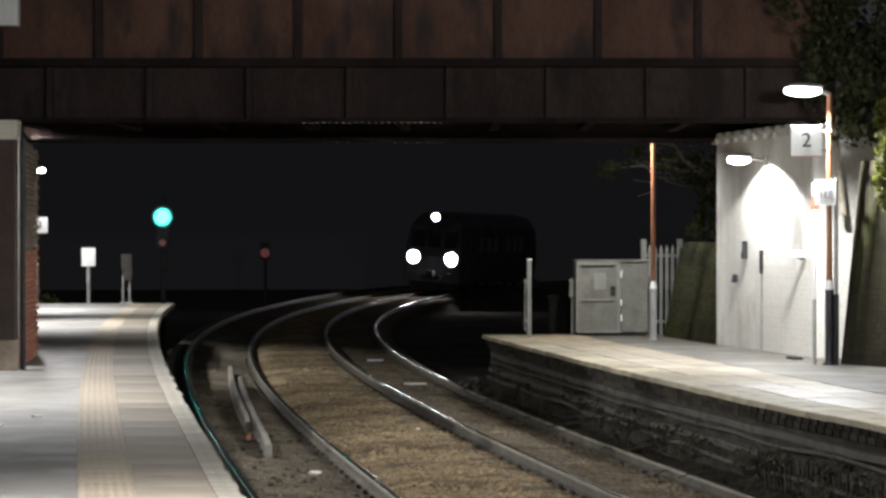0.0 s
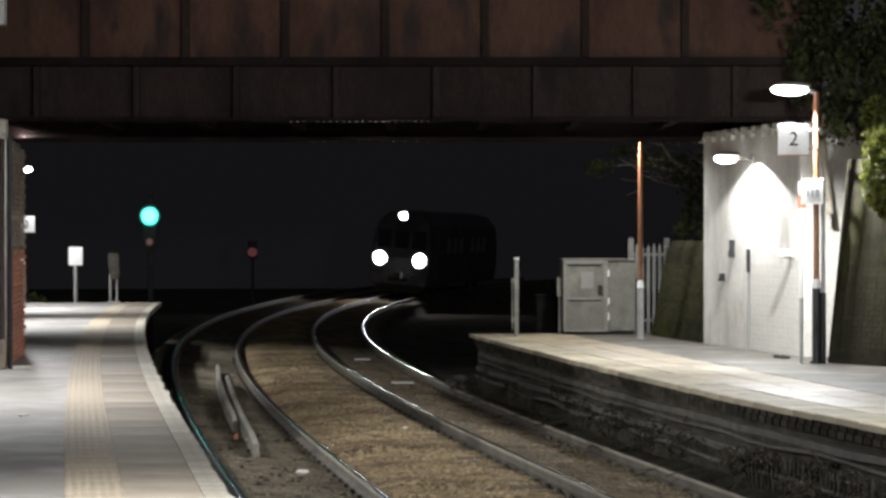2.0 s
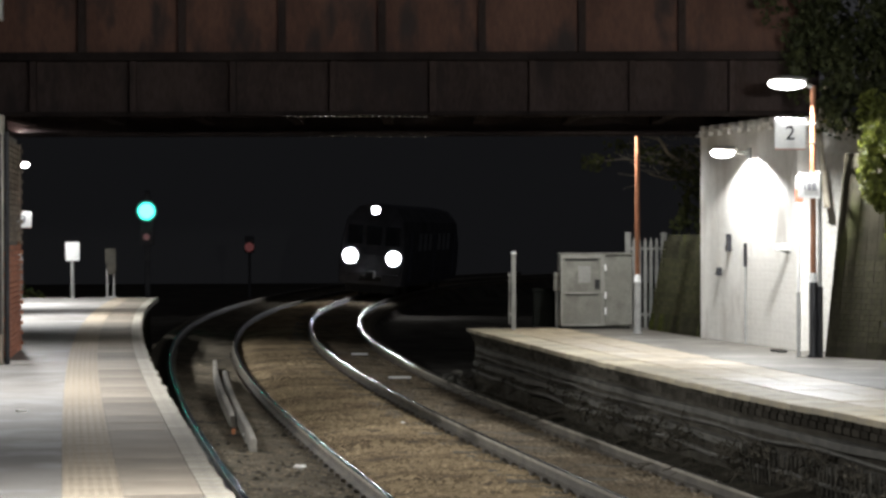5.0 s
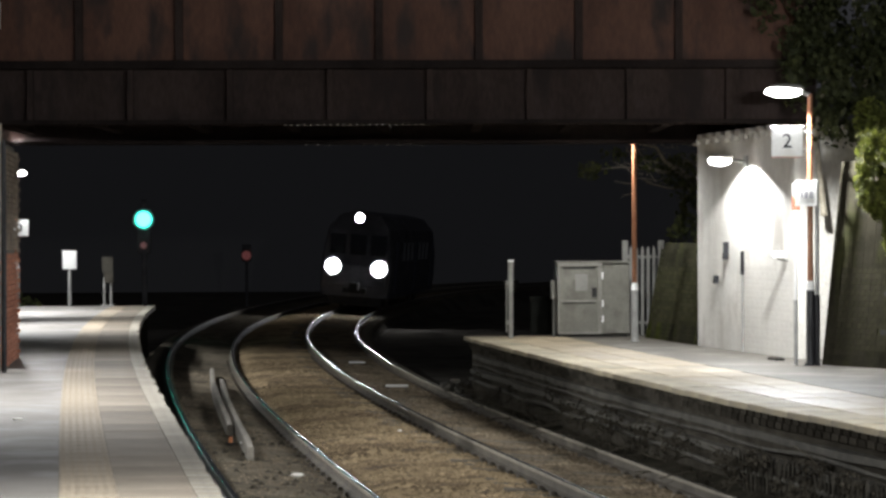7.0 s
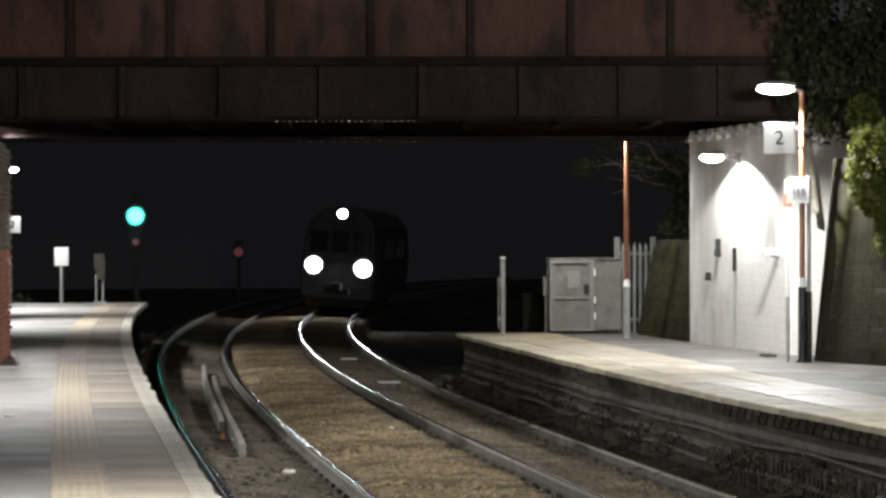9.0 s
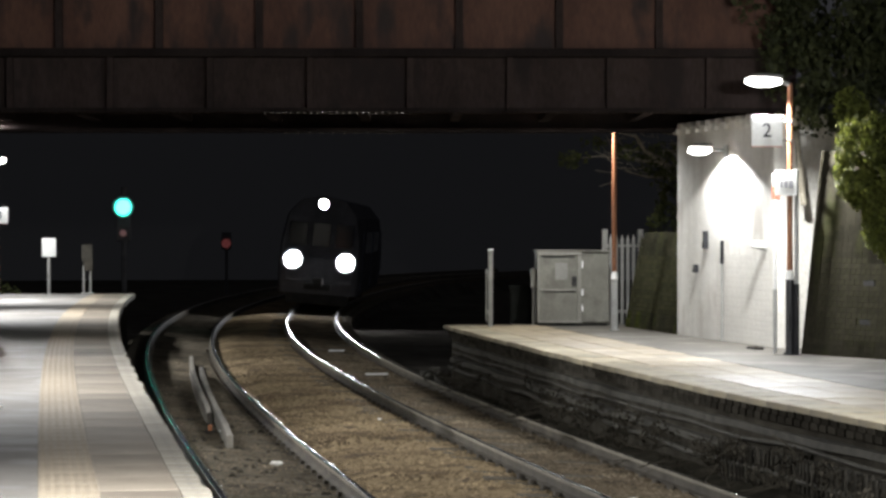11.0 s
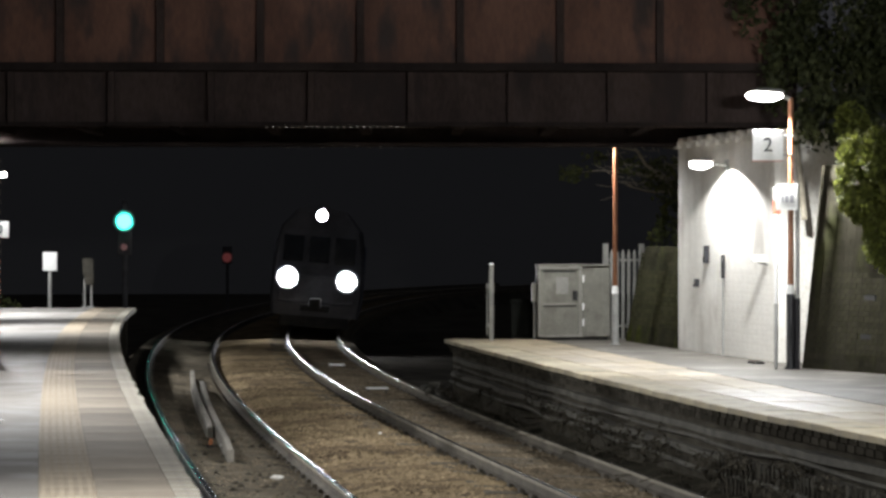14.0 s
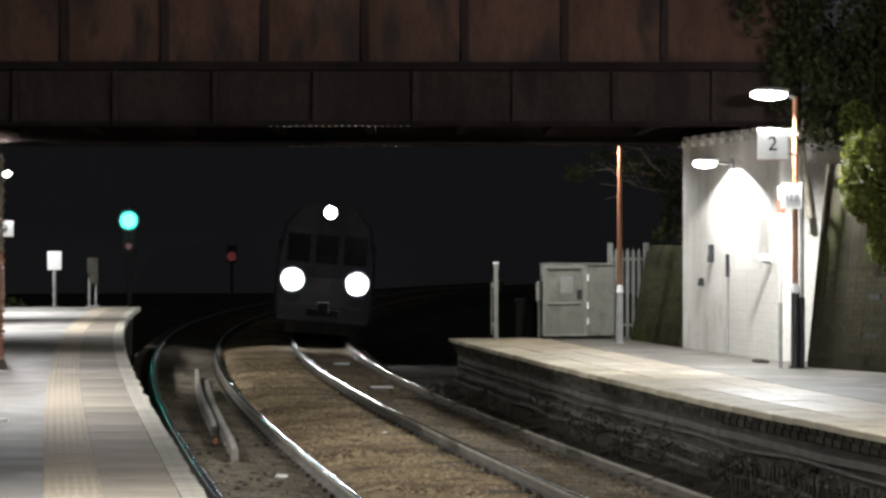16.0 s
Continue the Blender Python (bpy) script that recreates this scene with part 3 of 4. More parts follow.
part("lens", rod(B(), (0, -0.05, 2.62), (0, -0.08, 2.62), 0.24, seg=20), "red_glow", red, "dim red lens")

# ---- lamp on the abutment, pipe and small boxes ----
WAY = (A1 - A0).normalized()
OUT = Vector((WAY.y, -WAY.x, 0))
WTURN = math.degrees(math.atan2(WAY.y, WAY.x))


def on_wall(s, z, out=0.0):
    """A pose on the abutment's face: s metres along it, local -y out of the wall."""
    p = A0 + WAY * s + OUT * (0.03 + out)
    return Matrix.Translation((p.x, p.y, z)) @ Matrix.Rotation(math.atan2(OUT.y, OUT.x) + math.pi / 2, 4, "Z")


wl = thing("wall_lamp", "lit floodlight on a bracket over the white wall", "lamp")
wl.matrix_basis = on_wall(2.55, 3.86)
part("bracket", rod(box(B(), (0, -0.015, 0), (0.16, 0.03, 0.18), 0.005), (0, -0.02, 0.0), (0, -0.24, 0.03), 0.025), "post_grey", wl)
bm = B()
bmesh.ops.create_uvsphere(bm, u_segments=20, v_segments=10, radius=1, matrix=Matrix.Translation((0, -0.40, 0.075)) @ Matrix.Diagonal((0.11, 0.20, 0.045, 1)))
part("lamp_housing", bm, "post_grey", wl, smooth=True)
bm = B()
bmesh.ops.create_uvsphere(bm, u_segments=20, v_segments=10, radius=1, matrix=Matrix.Translation((0, -0.44, 0.01)) @ Matrix.Diagonal((0.11, 0.19, 0.075, 1)))
part("lens", bm, "lens", wl, "bright white lit lens", smooth=True)

pipe = thing("wall_conduit", "dark conduit pipe running down the white wall", "pipe")
pipe.matrix_basis = on_wall(2.42, TOP)
part("pipe", rod(B(), (0, -0.03, 0.0), (0, -0.03, 1.55), 0.017), "post_grey", pipe)
part("upper_cover", box(B(), (0, -0.035, 1.38), (0.05, 0.05, 0.36), 0.008), "post_black", pipe)
for s_, z_, w_, h_ in ((1.62, 2.48, 0.06, 0.28), (1.12, 2.02, 0.07, 0.13)):
    sw = thing("wall_switch_box", "small dark box fixed to the white wall", "junction box", group="boxes on the wall")
    sw.matrix_basis = on_wall(s_, z_)
    part("body", box(B(), (0, -0.04, 0), (w_, 0.08, h_), 0.01), "post_black", sw)
    part("cover", box(B(), (0, -0.085, -h_ * 0.3), (w_ * 0.9, 0.012, h_ * 0.35), 0.003), "dark", sw)
spk = thing("wall_speaker", "small pale loudspeaker on the white wall", "loudspeaker")
spk.matrix_basis = on_wall(4.42, 2.40)
part("bracket", rod(B(), (0, 0, -0.05), (0, -0.16, -0.02), 0.02), "post_grey", spk)
part("horn", box(B(), (0, -0.15, 0.03), (0.14, 0.22, 0.10), 0.02), "white", spk)
kerb = thing("drain_cover", "dark iron drain cover at the foot of the wall", "drain cover", (5.08, 36.3, TOP), turn=-79)
part("frame", box(B(), (0, 0, 0.015), (0.36, 0.14, 0.03), 0.006), "dark", kerb)
for i in range(5):
    part("bar", box(B(), (-0.13 + i * 0.065, 0, 0.035), (0.025, 0.11, 0.012)), "rust", kerb)

# ---- signs ----


def words(text, size, depth=0.004):
    cu = bpy.data.curves.new("lettering", "FONT")
    cu.body, cu.size, cu.extrude, cu.align_x, cu.align_y = text, size, depth, "CENTER", "CENTER"
    ob = bpy.data.objects.new("lettering", cu)
    scene.collection.objects.link(ob)
    bpy.context.view_layer.update()
    me = bpy.data.meshes.new_from_object(ob.evaluated_get(bpy.context.evaluated_depsgraph_get()))
    bpy.data.objects.remove(ob)
    return me


def number_sign(at, text, clamp_x, label):
    t = thing("platform_number_sign", label, "sign", at)
    part("plate", box(B(), (0, 0, 0), (0.43, 0.02, 0.42), 0.005), "white", t)
    me = words(text, 0.275, 0.0006)
    me.materials.clear()
    me.materials.append(M["navy"])
    num = new("numeral", me)
    num.parent = t
    num.matrix_basis = pose(0, -0.0125, 0, 90)
    for z in (-0.13, 0.13):
        part("clamp", box(box(B(), (clamp_x / 2, 0.025, z), (abs(clamp_x), 0.02, 0.03), 0.004), (clamp_x * 0.94, 0.09, z), (0.03, 0.13, 0.03), 0.004), "post_grey", t)
    part("rim", box(B(), (0, 0.012, -0.214), (0.43, 0.012, 0.012)), "red", t)
    return t


number_sign((5.001, 34.583, 4.007), "2", 0.36, "white square platform sign with a dark number")
number_sign((-10.62, 66.14, 3.0), "3", -0.3, "distant white square platform sign with a number")

notice = thing("notice_sign", "white notice on a slim dark pole by the lamp column", "sign", (5.436, 34.75, TOP))
part("lower_pole", rod(B(), (0, 0, 0), (0, 0, 0.98), 0.042), "post_black", notice, "thick black lower pole")
part("upper_pole", rod(B(), (0, 0, 0.98), (0, 0, 2.57), 0.03), "post_grey", notice)
part("plate", box(B(), (-0.155, -0.035, 2.38), (0.30, 0.025, 0.35), 0.004), "white", notice)
for dx, w in ((-0.06, 0.03), (0.0, 0.05), (0.07, 0.06)):
    part("print", box(B(), (-0.155 + dx, -0.05, 2.36), (w, 0.006, 0.07 + w * 0.6)), "grey_bar", notice, "illegible grey print")
marker = thing("marker_post", "slim white and grey post with a red sign top", "post", (5.16, 34.9, TOP))
part("lower_shaft", rod(B(), (0, 0, 0), (0, 0, 0.90), 0.028), "post_grey", marker)
part("upper_shaft", rod(B(), (0, 0, 0.90), (0, 0, 2.15), 0.026), "white", marker, "white painted upper shaft")
part("red_band", box(B(), (0.01, 0, 2.24), (0.11, 0.04, 0.18), 0.006), "red", marker)
part("top_plate", box(B(), (0.01, 0, 2.43), (0.11, 0.03, 0.18), 0.006), "post_grey", marker, "small grey plate with worn print")

board = thing("platform_end_sign", "blank white board on a thin post at the platform end", "sign", (-9.42, 66.8, TOP))
part("post", rod(B(), (0, 0, 0), (0, 0, 1.1), 0.045), "post_grey", board)
part("plate", box(B(), (0, -0.03, 1.24), (0.37, 0.03, 0.49), 0.006), "white", board)
back = thing("twin_leg_sign", "grey sign panels on two short legs at the platform end", "sign", (-8.45, 67.1, TOP))
for x in (-0.09, 0.09):
    part("leg", rod(B(), (x, 0, 0), (x, 0, 0.75), 0.03), "post_grey", back)
part("upper_panel", box(B(), (0, -0.02, 1.10), (0.28, 0.03, 0.42), 0.005), "cable", back)
part("lower_panel", box(B(), (0.03, -0.04, 0.76), (0.24, 0.03, 0.28), 0.005), "old_slat", back)
part("foot", box(B(), (0, 0, 0.02), (0.34, 0.14, 0.04), 0.006), "post_grey", back)

girder_box = thing("bridge_box", "pale metal box fixed to the bridge girder", "junction box", (-6.33, 36.45, 5.95))
part("body", box(B(), (0, 0, 0), (0.36, 0.24, 0.42), 0.02), "white", girder_box)
part("cover", box(B(), (0, -0.13, 0), (0.31, 0.02, 0.36), 0.008), "white", girder_box)

# ---- platform end: gate post, cabinet, palisade fence ----
gp = thing("gate_post", "white painted post at the end of the platform", "post", (1.53, 44.6, TOP))
part("post", box(B(), (0, 0, 0.68), (0.075, 0.075, 1.36), 0.01), "palisade", gp)
part("cap", box(B(), (0, 0, 1.37), (0.10, 0.10, 0.03), 0.008), "white", gp)
for z in (0.28, 0.98):
    part("hinge", box(B(), (-0.065, 0, z), (0.05, 0.04, 0.08), 0.008), "palisade", gp)
part("latch_rod", rod(B(), (-0.075, 0, 0.1), (-0.075, 0, 1.02), 0.012), "palisade", gp)

cb = thing("equipment_cabinet", "grey metal trackside cabinet with a half-glazed framed door", "cabinet", (3.03, 45.15, TOP), turn=3)
part("body", box(B(), (0, 0.16, 0.69), (1.30, 0.5, 1.28), 0.012), "cabinet", cb)
part("plinth", box(B(), (0, 0.16, 0.025), (1.22, 0.44, 0.05)), "dark", cb)
door = part("door", box(B(), (-0.25, -0.105, 0.69), (0.78, 0.03, 1.26), 0.006), "cabinet", cb)
for c, sz in (((-0.25, -0.13, 1.295), (0.80, 0.03, 0.05)), ((-0.25, -0.13, 0.07), (0.80, 0.03, 0.04)), ((-0.635, -0.13, 0.68), (0.04, 0.03, 1.19)), ((0.105, -0.13, 0.68), (0.07, 0.03, 1.19)), ((-0.27, -0.125, 0.64), (0.64, 0.02, 0.035))):
    part("door_frame", box(B(), c, sz, 0.006), "pale_cabinet", door, "paler worn door frame")
part("lock_plate", box(B(), (0.01, -0.128, 0.80), (0.09, 0.02, 0.17), 0.004), "dark", door, "dark lock plate")
part("notice", box(B(), (-0.22, -0.124, 0.98), (0.22, 0.01, 0.30)), "palisade", door, "pale notice")
# dark strips put recess shade along the door panels
for z in (1.235, 0.615):
    part("gap", box(B(), (-0.27, -0.124, z), (0.58, 0.008, 0.025)), "dark", door)
part("side_door", box(B(), (0.40, -0.10, 0.69), (0.47, 0.02, 1.24), 0.006), "cabinet", cb)
for z in (0.32, 0.6, 1.1):
    part("hinge", box(B(), (0.16, -0.12, z), (0.025, 0.03, 0.12), 0.004), "white", cb)
for i in range(13):
    part("rib", box(B(), (0.20 + i * 0.0335, -0.113, 0.98), (0.012, 0.012, 0.60), 0.003), "cabinet", cb)
part("roof_lip", box(B(), (0, 0.14, 1.345), (1.34, 0.58, 0.03), 0.008), "cabinet", cb)
mb = part("meter_box", box(B(), (-0.70, 0.1, 0.85), (0.10, 0.2, 0.34), 0.01), "cabinet", cb, "small side box")
part("meter_pipe", rod(B(), (-0.70, 0.1, 0.0), (-0.70, 0.1, 0.7), 0.02), "post_grey", mb)

low = thing("low_cabinet", "low dull green equipment box beside the grey cabinet", "cabinet", (2.16, 45.9, TOP))
part("body", box(B(), (0, 0, 0.34), (0.46, 0.34, 0.64), 0.015), "green_box", low)
part("lid", box(B(), (0, -0.01, 0.68), (0.50, 0.38, 0.05), 0.012), "green_box", low)
part("door", box(B(), (0, -0.176, 0.34), (0.38, 0.015, 0.54), 0.005), "green_box", low)
part("plinth", box(B(), (0, 0, 0.01), (0.42, 0.30, 0.06)), "dark", low)

fence = thing("palisade_fence", "galvanised steel palisade fence behind the cabinet", "fence", (3.66, 45.75, TOP - 0.12), turn=4)
for x in (0.0, 0.66):
    part("post", box(B(), (x, 0.04, 0.92), (0.10, 0.06, 1.86), 0.006), "palisade", fence)
for z in (0.35, 1.55):
    part("rail", box(B(), (0.33, 0.03, z), (0.75, 0.03, 0.05), 0.004), "palisade", fence)
pale = B()
box(pale, (0, 0, 0.85), (0.055, 0.02, 1.66), 0.004)
rod(pale, (0, 0, 1.68), (0, 0, 1.76), 0.026, 0.003, 6)
pale = mesh_of("pale", pale, "palisade")
for i in range(6):
    piece("pale", pale, fence, pose(0.10 + i * 0.105, -0.02, 0))

# ---- brick building and canopy stanchion on the near platform ----
st = thing("canopy_stanchion", "dark brown canopy post with cream head on the platform", "post", (-5.80, 33.4, TOP))
part("shaft", box(B(), (0, 0, 1.75), (0.27, 0.22, 2.75), 0.015), "stanchion", st)
part("plinth", box(B(), (0, 0, 0.2), (0.31, 0.26, 0.40), 0.015), "quoin", st, "tan stone plinth")
part("head", box(box(B(), (0, 0, 3.22), (0.34, 0.30, 0.20), 0.02), (0.02, 0, 3.09), (0.30, 0.26, 0.06), 0.01), "cream", st, "cream painted head block")
part("downpipe", rod(B(), (0.20, 0.1, 0), (0.20, 0.1, 3.1), 0.035), "post_black", st)

house = thing("station_building", "red brick station building beside the platform", "building", kind="")
H0, H1 = Vector((-6.10, 37.6, TOP)), Vector((-5.76, 34.3, TOP))
prism("wall", [(H0.x - 0.03, H0.y), (H1.x - 0.03, H1.y), (-11, 34.8), (-11.4, 38.0)], TOP - 0.05, 4.05, "mortar", house, "brick building wall")

# ---- rail fittings between and beside the rails ----


def swept_bar(name, off0, off1, d0, d1, w, z0, z1, material, label, category):
    n = 14
    verts, faces = [], []
    for i in range(n + 1):
        d = d0 + (d1 - d0) * i / n
        o = off0 + (off1 - off0) * i / n
        dip = -0.05 * max(0, 1 - min(i, n - i) / 1.0)
        for a, z in ((-w, z0), (w, z0), (w, z1 + dip), (w * 0.7, z1 + dip + 0.012), (-w * 0.7, z1 + dip + 0.012), (-w, z1 + dip)):
            verts.append((*line(d, o + a)[:2], level(d) + z))
        for j in range(6):
            if i < n:
                k = (j + 1) % 6
                faces.append((i * 6 + j, i * 6 + k, i * 6 + 6 + k, i * 6 + 6 + j))
    faces += [tuple(range(6)), tuple(range(n * 6 + 5, n * 6 - 1, -1))]
    t = thing(name, label, category, group="bars in the track")
    raw("bar", verts, faces, material, t)
    return t


def off_at(x, y):
    best = min((abs(line(d, 0)[0] - x) ** 2 + (line(d, 0)[1] - y) ** 2, d) for d in steps(y - 4, y + 4, 0.05))
    return math.copysign(math.sqrt(best[0]), x - line(best[1], 0)[0]), best[1]


for (x0, y0), (x1, y1) in (((-4.55, 53.8), (-2.79, 36.0)), ((-3.98, 49.3), (-2.2, 31.7))):
    (oa, da), (ob_, db) = off_at(x0, y0), off_at(x1, y1)
    swept_bar("check_bar", ob_, oa, db, da, 0.042, -0.2, 0.04, "timber", "long weathered grey bar lying between the rails", "rail bar")
for d, w in ((47.5, 0.42), (57.5, 0.36)):
    x, y, sl = line(d, TRACK + 0.02)
    t = thing("track_aerial", "flat white signalling bar fixed across the sleepers", "track equipment", (x, y, level(d) - 0.11), group="bars across the track", turn=0)
    part("bar", box(B(), (0, 0, 0.05), (w, 0.07, 0.03), 0.006), "white", t)
    for dx in (-w * 0.4, w * 0.4):
        part("foot", box(B(), (dx, 0, 0.0), (0.05, 0.06, 0.06)), "rust", t)
for x, y, sx, rot in ((-1.47, 28.85, 0.15, 12), (-3.1, 40.2, 0.09, 60), (-0.35, 35.2, 0.07, 20), (2.2, 24.2, 0.12, 30), (-2.45, 33.6, 0.10, 80)):
    o, dd = off_at(x, y)
    t = thing("litter", "crumpled scrap of pale paper on the ballast", "litter", (x, y, level(y) + bed(o) + 0.075), group="litter on the track", turn=rot)
    bm = B()
    bmesh.ops.create_icosphere(bm, subdivisions=2, radius=1)
    for v in bm.verts:
        k = 1 + 0.45 * noise.noise(v.co * 1.9 + Vector((x, y, 0)))
        v.co = Vector((v.co.x * sx * 0.5, v.co.y * sx * 0.32, v.co.z * sx * 0.17)) * k
    part("crumple", bm, "litter", t)
for x, y in ((-3.98, 24.6), (-4.15, 23.4)):
    t = thing("litter", "small pale scrap lying on the asphalt", "litter", (x, y, TOP + 0.012), group="litter on the platform", turn=35)
    part("scrap", box(B(), (0, 0, 0), (0.10, 0.06, 0.02), 0.006), "litter", t)

# ---- foliage ----


def leaves(name, blobs, count, size, material, parent=None, seed=3, label=""):
    """Folded leaves spread through ellipsoids, thinned by noise for an uneven outline with gaps."""
    rng = random.Random(seed)
    verts, faces = [], []
    total = sum(b[3] * b[4] * b[5] for b in blobs)
    for cx, cy, cz, rx, ry, rz in blobs:
        for _ in range(int(count * rx * ry * rz / total)):
            v = Vector((rng.gauss(0, 1), rng.gauss(0, 1), rng.gauss(0, 1))).normalized() * rng.uniform(0.45, 1.08)
            p = Vector((cx + v.x * rx, cy + v.y * ry, cz + v.z * rz))
            if noise.noise(p * 2.6) < -0.12 - 0.1 * rng.random():
                continue
            q = Euler((rng.uniform(-1.1, 0.4), rng.uniform(-0.7, 0.7), rng.uniform(-1.4, 1.4))).to_matrix() @ Matrix.Rotation(math.radians(70), 3, "X")
            s = size * rng.uniform(0.6, 1.35)
            b = len(verts)
            for lx, ly, lz in ((0, -0.5, 0), (0.42, 0.0, 0.12), (0.2, 0.35, 0.06), (0, 0.62, -0.05), (-0.2, 0.35, 0.06), (-0.42, 0.0, 0.12), (0, 0.05, 0)):
                w = q @ Vector((lx * s, ly * s, lz * s))
                verts.append(p + w)
            faces += [(b, b + 1, b + 6), (b + 1, b + 2, b + 3, b + 6), (b + 3, b + 4, b + 5, b + 6), (b, b + 6, b + 5)]
    return raw(name, verts, faces, material, parent, label)


def limb(bm, pts, r0, r1):
    n = len(pts) - 1
    for i in range(n):
        rod(bm, pts[i], pts[i + 1], r0 + (r1 - r0) * i / n, r0 + (r1 - r0) * (i + 1) / n, 8)


ivy = thing("ivy", "bright green ivy hanging over the retaining wall", "ivy", kind="stuff")
leaves("foliage", [(6.36, 33.4, 3.45, 0.36, 0.35, 0.8), (6.05, 33.6, 3.5, 0.27, 0.25, 0.62), (6.15, 34.6, 4.3, 0.25, 0.25, 0.3), (6.75, 33.1, 3.2, 0.32, 0.35, 0.85), (6.4, 33.3, 2.7, 0.3, 0.25, 0.42), (6.62, 33.2, 2.4, 0.26, 0.22, 0.35)], 19000, 0.072, "leaf", ivy)
bm = B()
for i in range(9):
    x = 6.3 + i * 0.14
    y = 34.75 - i * 0.22
    limb(bm, [(x, y, 2.5), (x + random.uniform(-0.1, 0.1), y, 3.1), (x + random.uniform(-0.2, 0.2), y, 3.7), (x + random.uniform(-0.3, 0.3), y + 0.1, 4.3)], 0.02, 0.006)
part("stem", bm, "bark", ivy)
hedge = thing("ivy_bank", "dark ivy and bushes above the abutment", "bush", kind="stuff")
leaves("foliage", [(6.0, 35.9, 4.5, 0.55, 0.5, 0.35), (6.3, 36.2, 4.9, 1.1, 0.6, 0.9), (5.6, 37.3, 5.7, 0.9, 0.5, 0.9), (7.2, 35.9, 5.8, 1.0, 0.8, 1.2), (5.1, 37.6, 4.85, 0.5, 0.4, 0.4), (5.45, 36.1, 6.3, 0.8, 0.4, 0.9), (5.6, 36.1, 5.3, 0.5, 0.35, 0.6)], 13500, 0.10, "hedge_leaf", hedge, 8)
bm = B()
for x in (5.8, 6.4, 7.1):
    limb(bm, [(x, 36.4, 3.0), (x - 0.1, 36.5, 4.2), (x + 0.1, 36.6, 5.3), (x - 0.15, 36.6, 6.2)], 0.05, 0.015)
part("stem", bm, "bark", hedge)

tree = thing("tree", "bare-limbed tree with sparse leaves behind the bridge", "tree", (5.5, 47.2, 0))
bm = B()
limb(bm, [(0, 0, -0.8), (-0.05, 0, 1.2), (0.05, -0.1, 2.6), (-0.1, -0.3, 3.4)], 0.16, 0.09)
part("trunk", bm, "bark", tree)
bm = B()
limb(bm, [(-0.1, -0.3, 3.3), (-0.62, -0.6, 3.85), (-1.05, -0.8, 4.1), (-1.32, -0.9, 4.5)], 0.07, 0.018)
limb(bm, [(-0.62, -0.6, 3.85), (-1.2, -0.7, 3.95), (-1.6, -0.9, 4.05)], 0.035, 0.01)
limb(bm, [(-1.05, -0.8, 4.1), (-1.2, -0.9, 4.35), (-1.55, -1.0, 4.42)], 0.03, 0.01)
limb(bm, [(-0.4, -0.5, 3.6), (-1.0, -0.6, 3.62), (-1.4, -0.7, 3.72)], 0.03, 0.008)
limb(bm, [(-1.2, -0.7, 3.95), (-1.9, -0.8, 4.0), (-2.6, -0.9, 3.92)], 0.02, 0.006)
part("limb", bm, "bark", tree)
part("limb", rod(rod(B(), (-0.1, -0.3, 3.3), (0.3, -0.2, 4.4), 0.07, 0.045, 8), (0.3, -0.2, 4.4), (0.2, -0.2, 5.6), 0.045, 0.02, 8), "bark", tree)
bm = B()
for i in range(60):
    a = Vector((random.uniform(-1.7, -0.3), random.uniform(-1.0, -0.5), random.uniform(3.5, 4.4)))
    limb(bm, [a, a + Vector((random.uniform(-0.4, 0.05), random.uniform(-0.1, 0.1), random.uniform(-0.1, 0.3)))], 0.010, 0.004)
tagged(part("fine_branching", bm, "bark", tree), kind="stuff")
crown = leaves("crown", [(-2.4, -0.9, 3.92, 0.34, 0.3, 0.18), (-2.0, -0.9, 4.25, 0.25, 0.2, 0.14), (-1.4, -0.9, 4.1, 0.3, 0.2, 0.2), (-0.7, -0.5, 3.9, 0.5, 0.4, 0.35), (-0.55, -0.9, 2.9, 0.5, 0.4, 0.9)], 1500, 0.09, "dull_leaf", tree, 5)
weeds = thing("weeds", "low weeds beyond the platform end", "weeds", kind="stuff")
leaves("foliage", [(-10.95, 69.2, 0.85, 0.4, 0.4, 0.3), (-11.4, 69.4, 1.0, 0.4, 0.4, 0.4)], 400, 0.12, "dull_leaf", weeds, 6)

# ---- foot of the far platform: ledge, cables, slats, dead twigs, rubble ----
for z, o, r in ((0.47, 0.08, 0.022), (0.19, 0.02, 0.03)):
    verts, ring = [], 7
    dd = steps(20, 44.5, 0.35)
    faces = []
    for i, d in enumerate(dd):
        sag = 0.012 * math.sin(d * 1.7 + z * 9) + 0.03 * noise.noise(Vector((d * 0.5, z * 7, 0)))
        for j in range(ring):
            a = 2 * math.pi * j / ring
            verts.append((*line(d, right_edge(d) + o + r * math.cos(a))[:2], z + sag + r * math.sin(a)))
            if i:
                k = (j + 1) % ring
                faces.append(((i - 1) * ring + j, (i - 1) * ring + k, i * ring + k, i * ring + j))
    t = thing("platform_cable", "dusty cable sagging along the platform wall", "cable", group="cables along the wall")
    raw("cable", verts, faces, "cable", t, smooth=True)
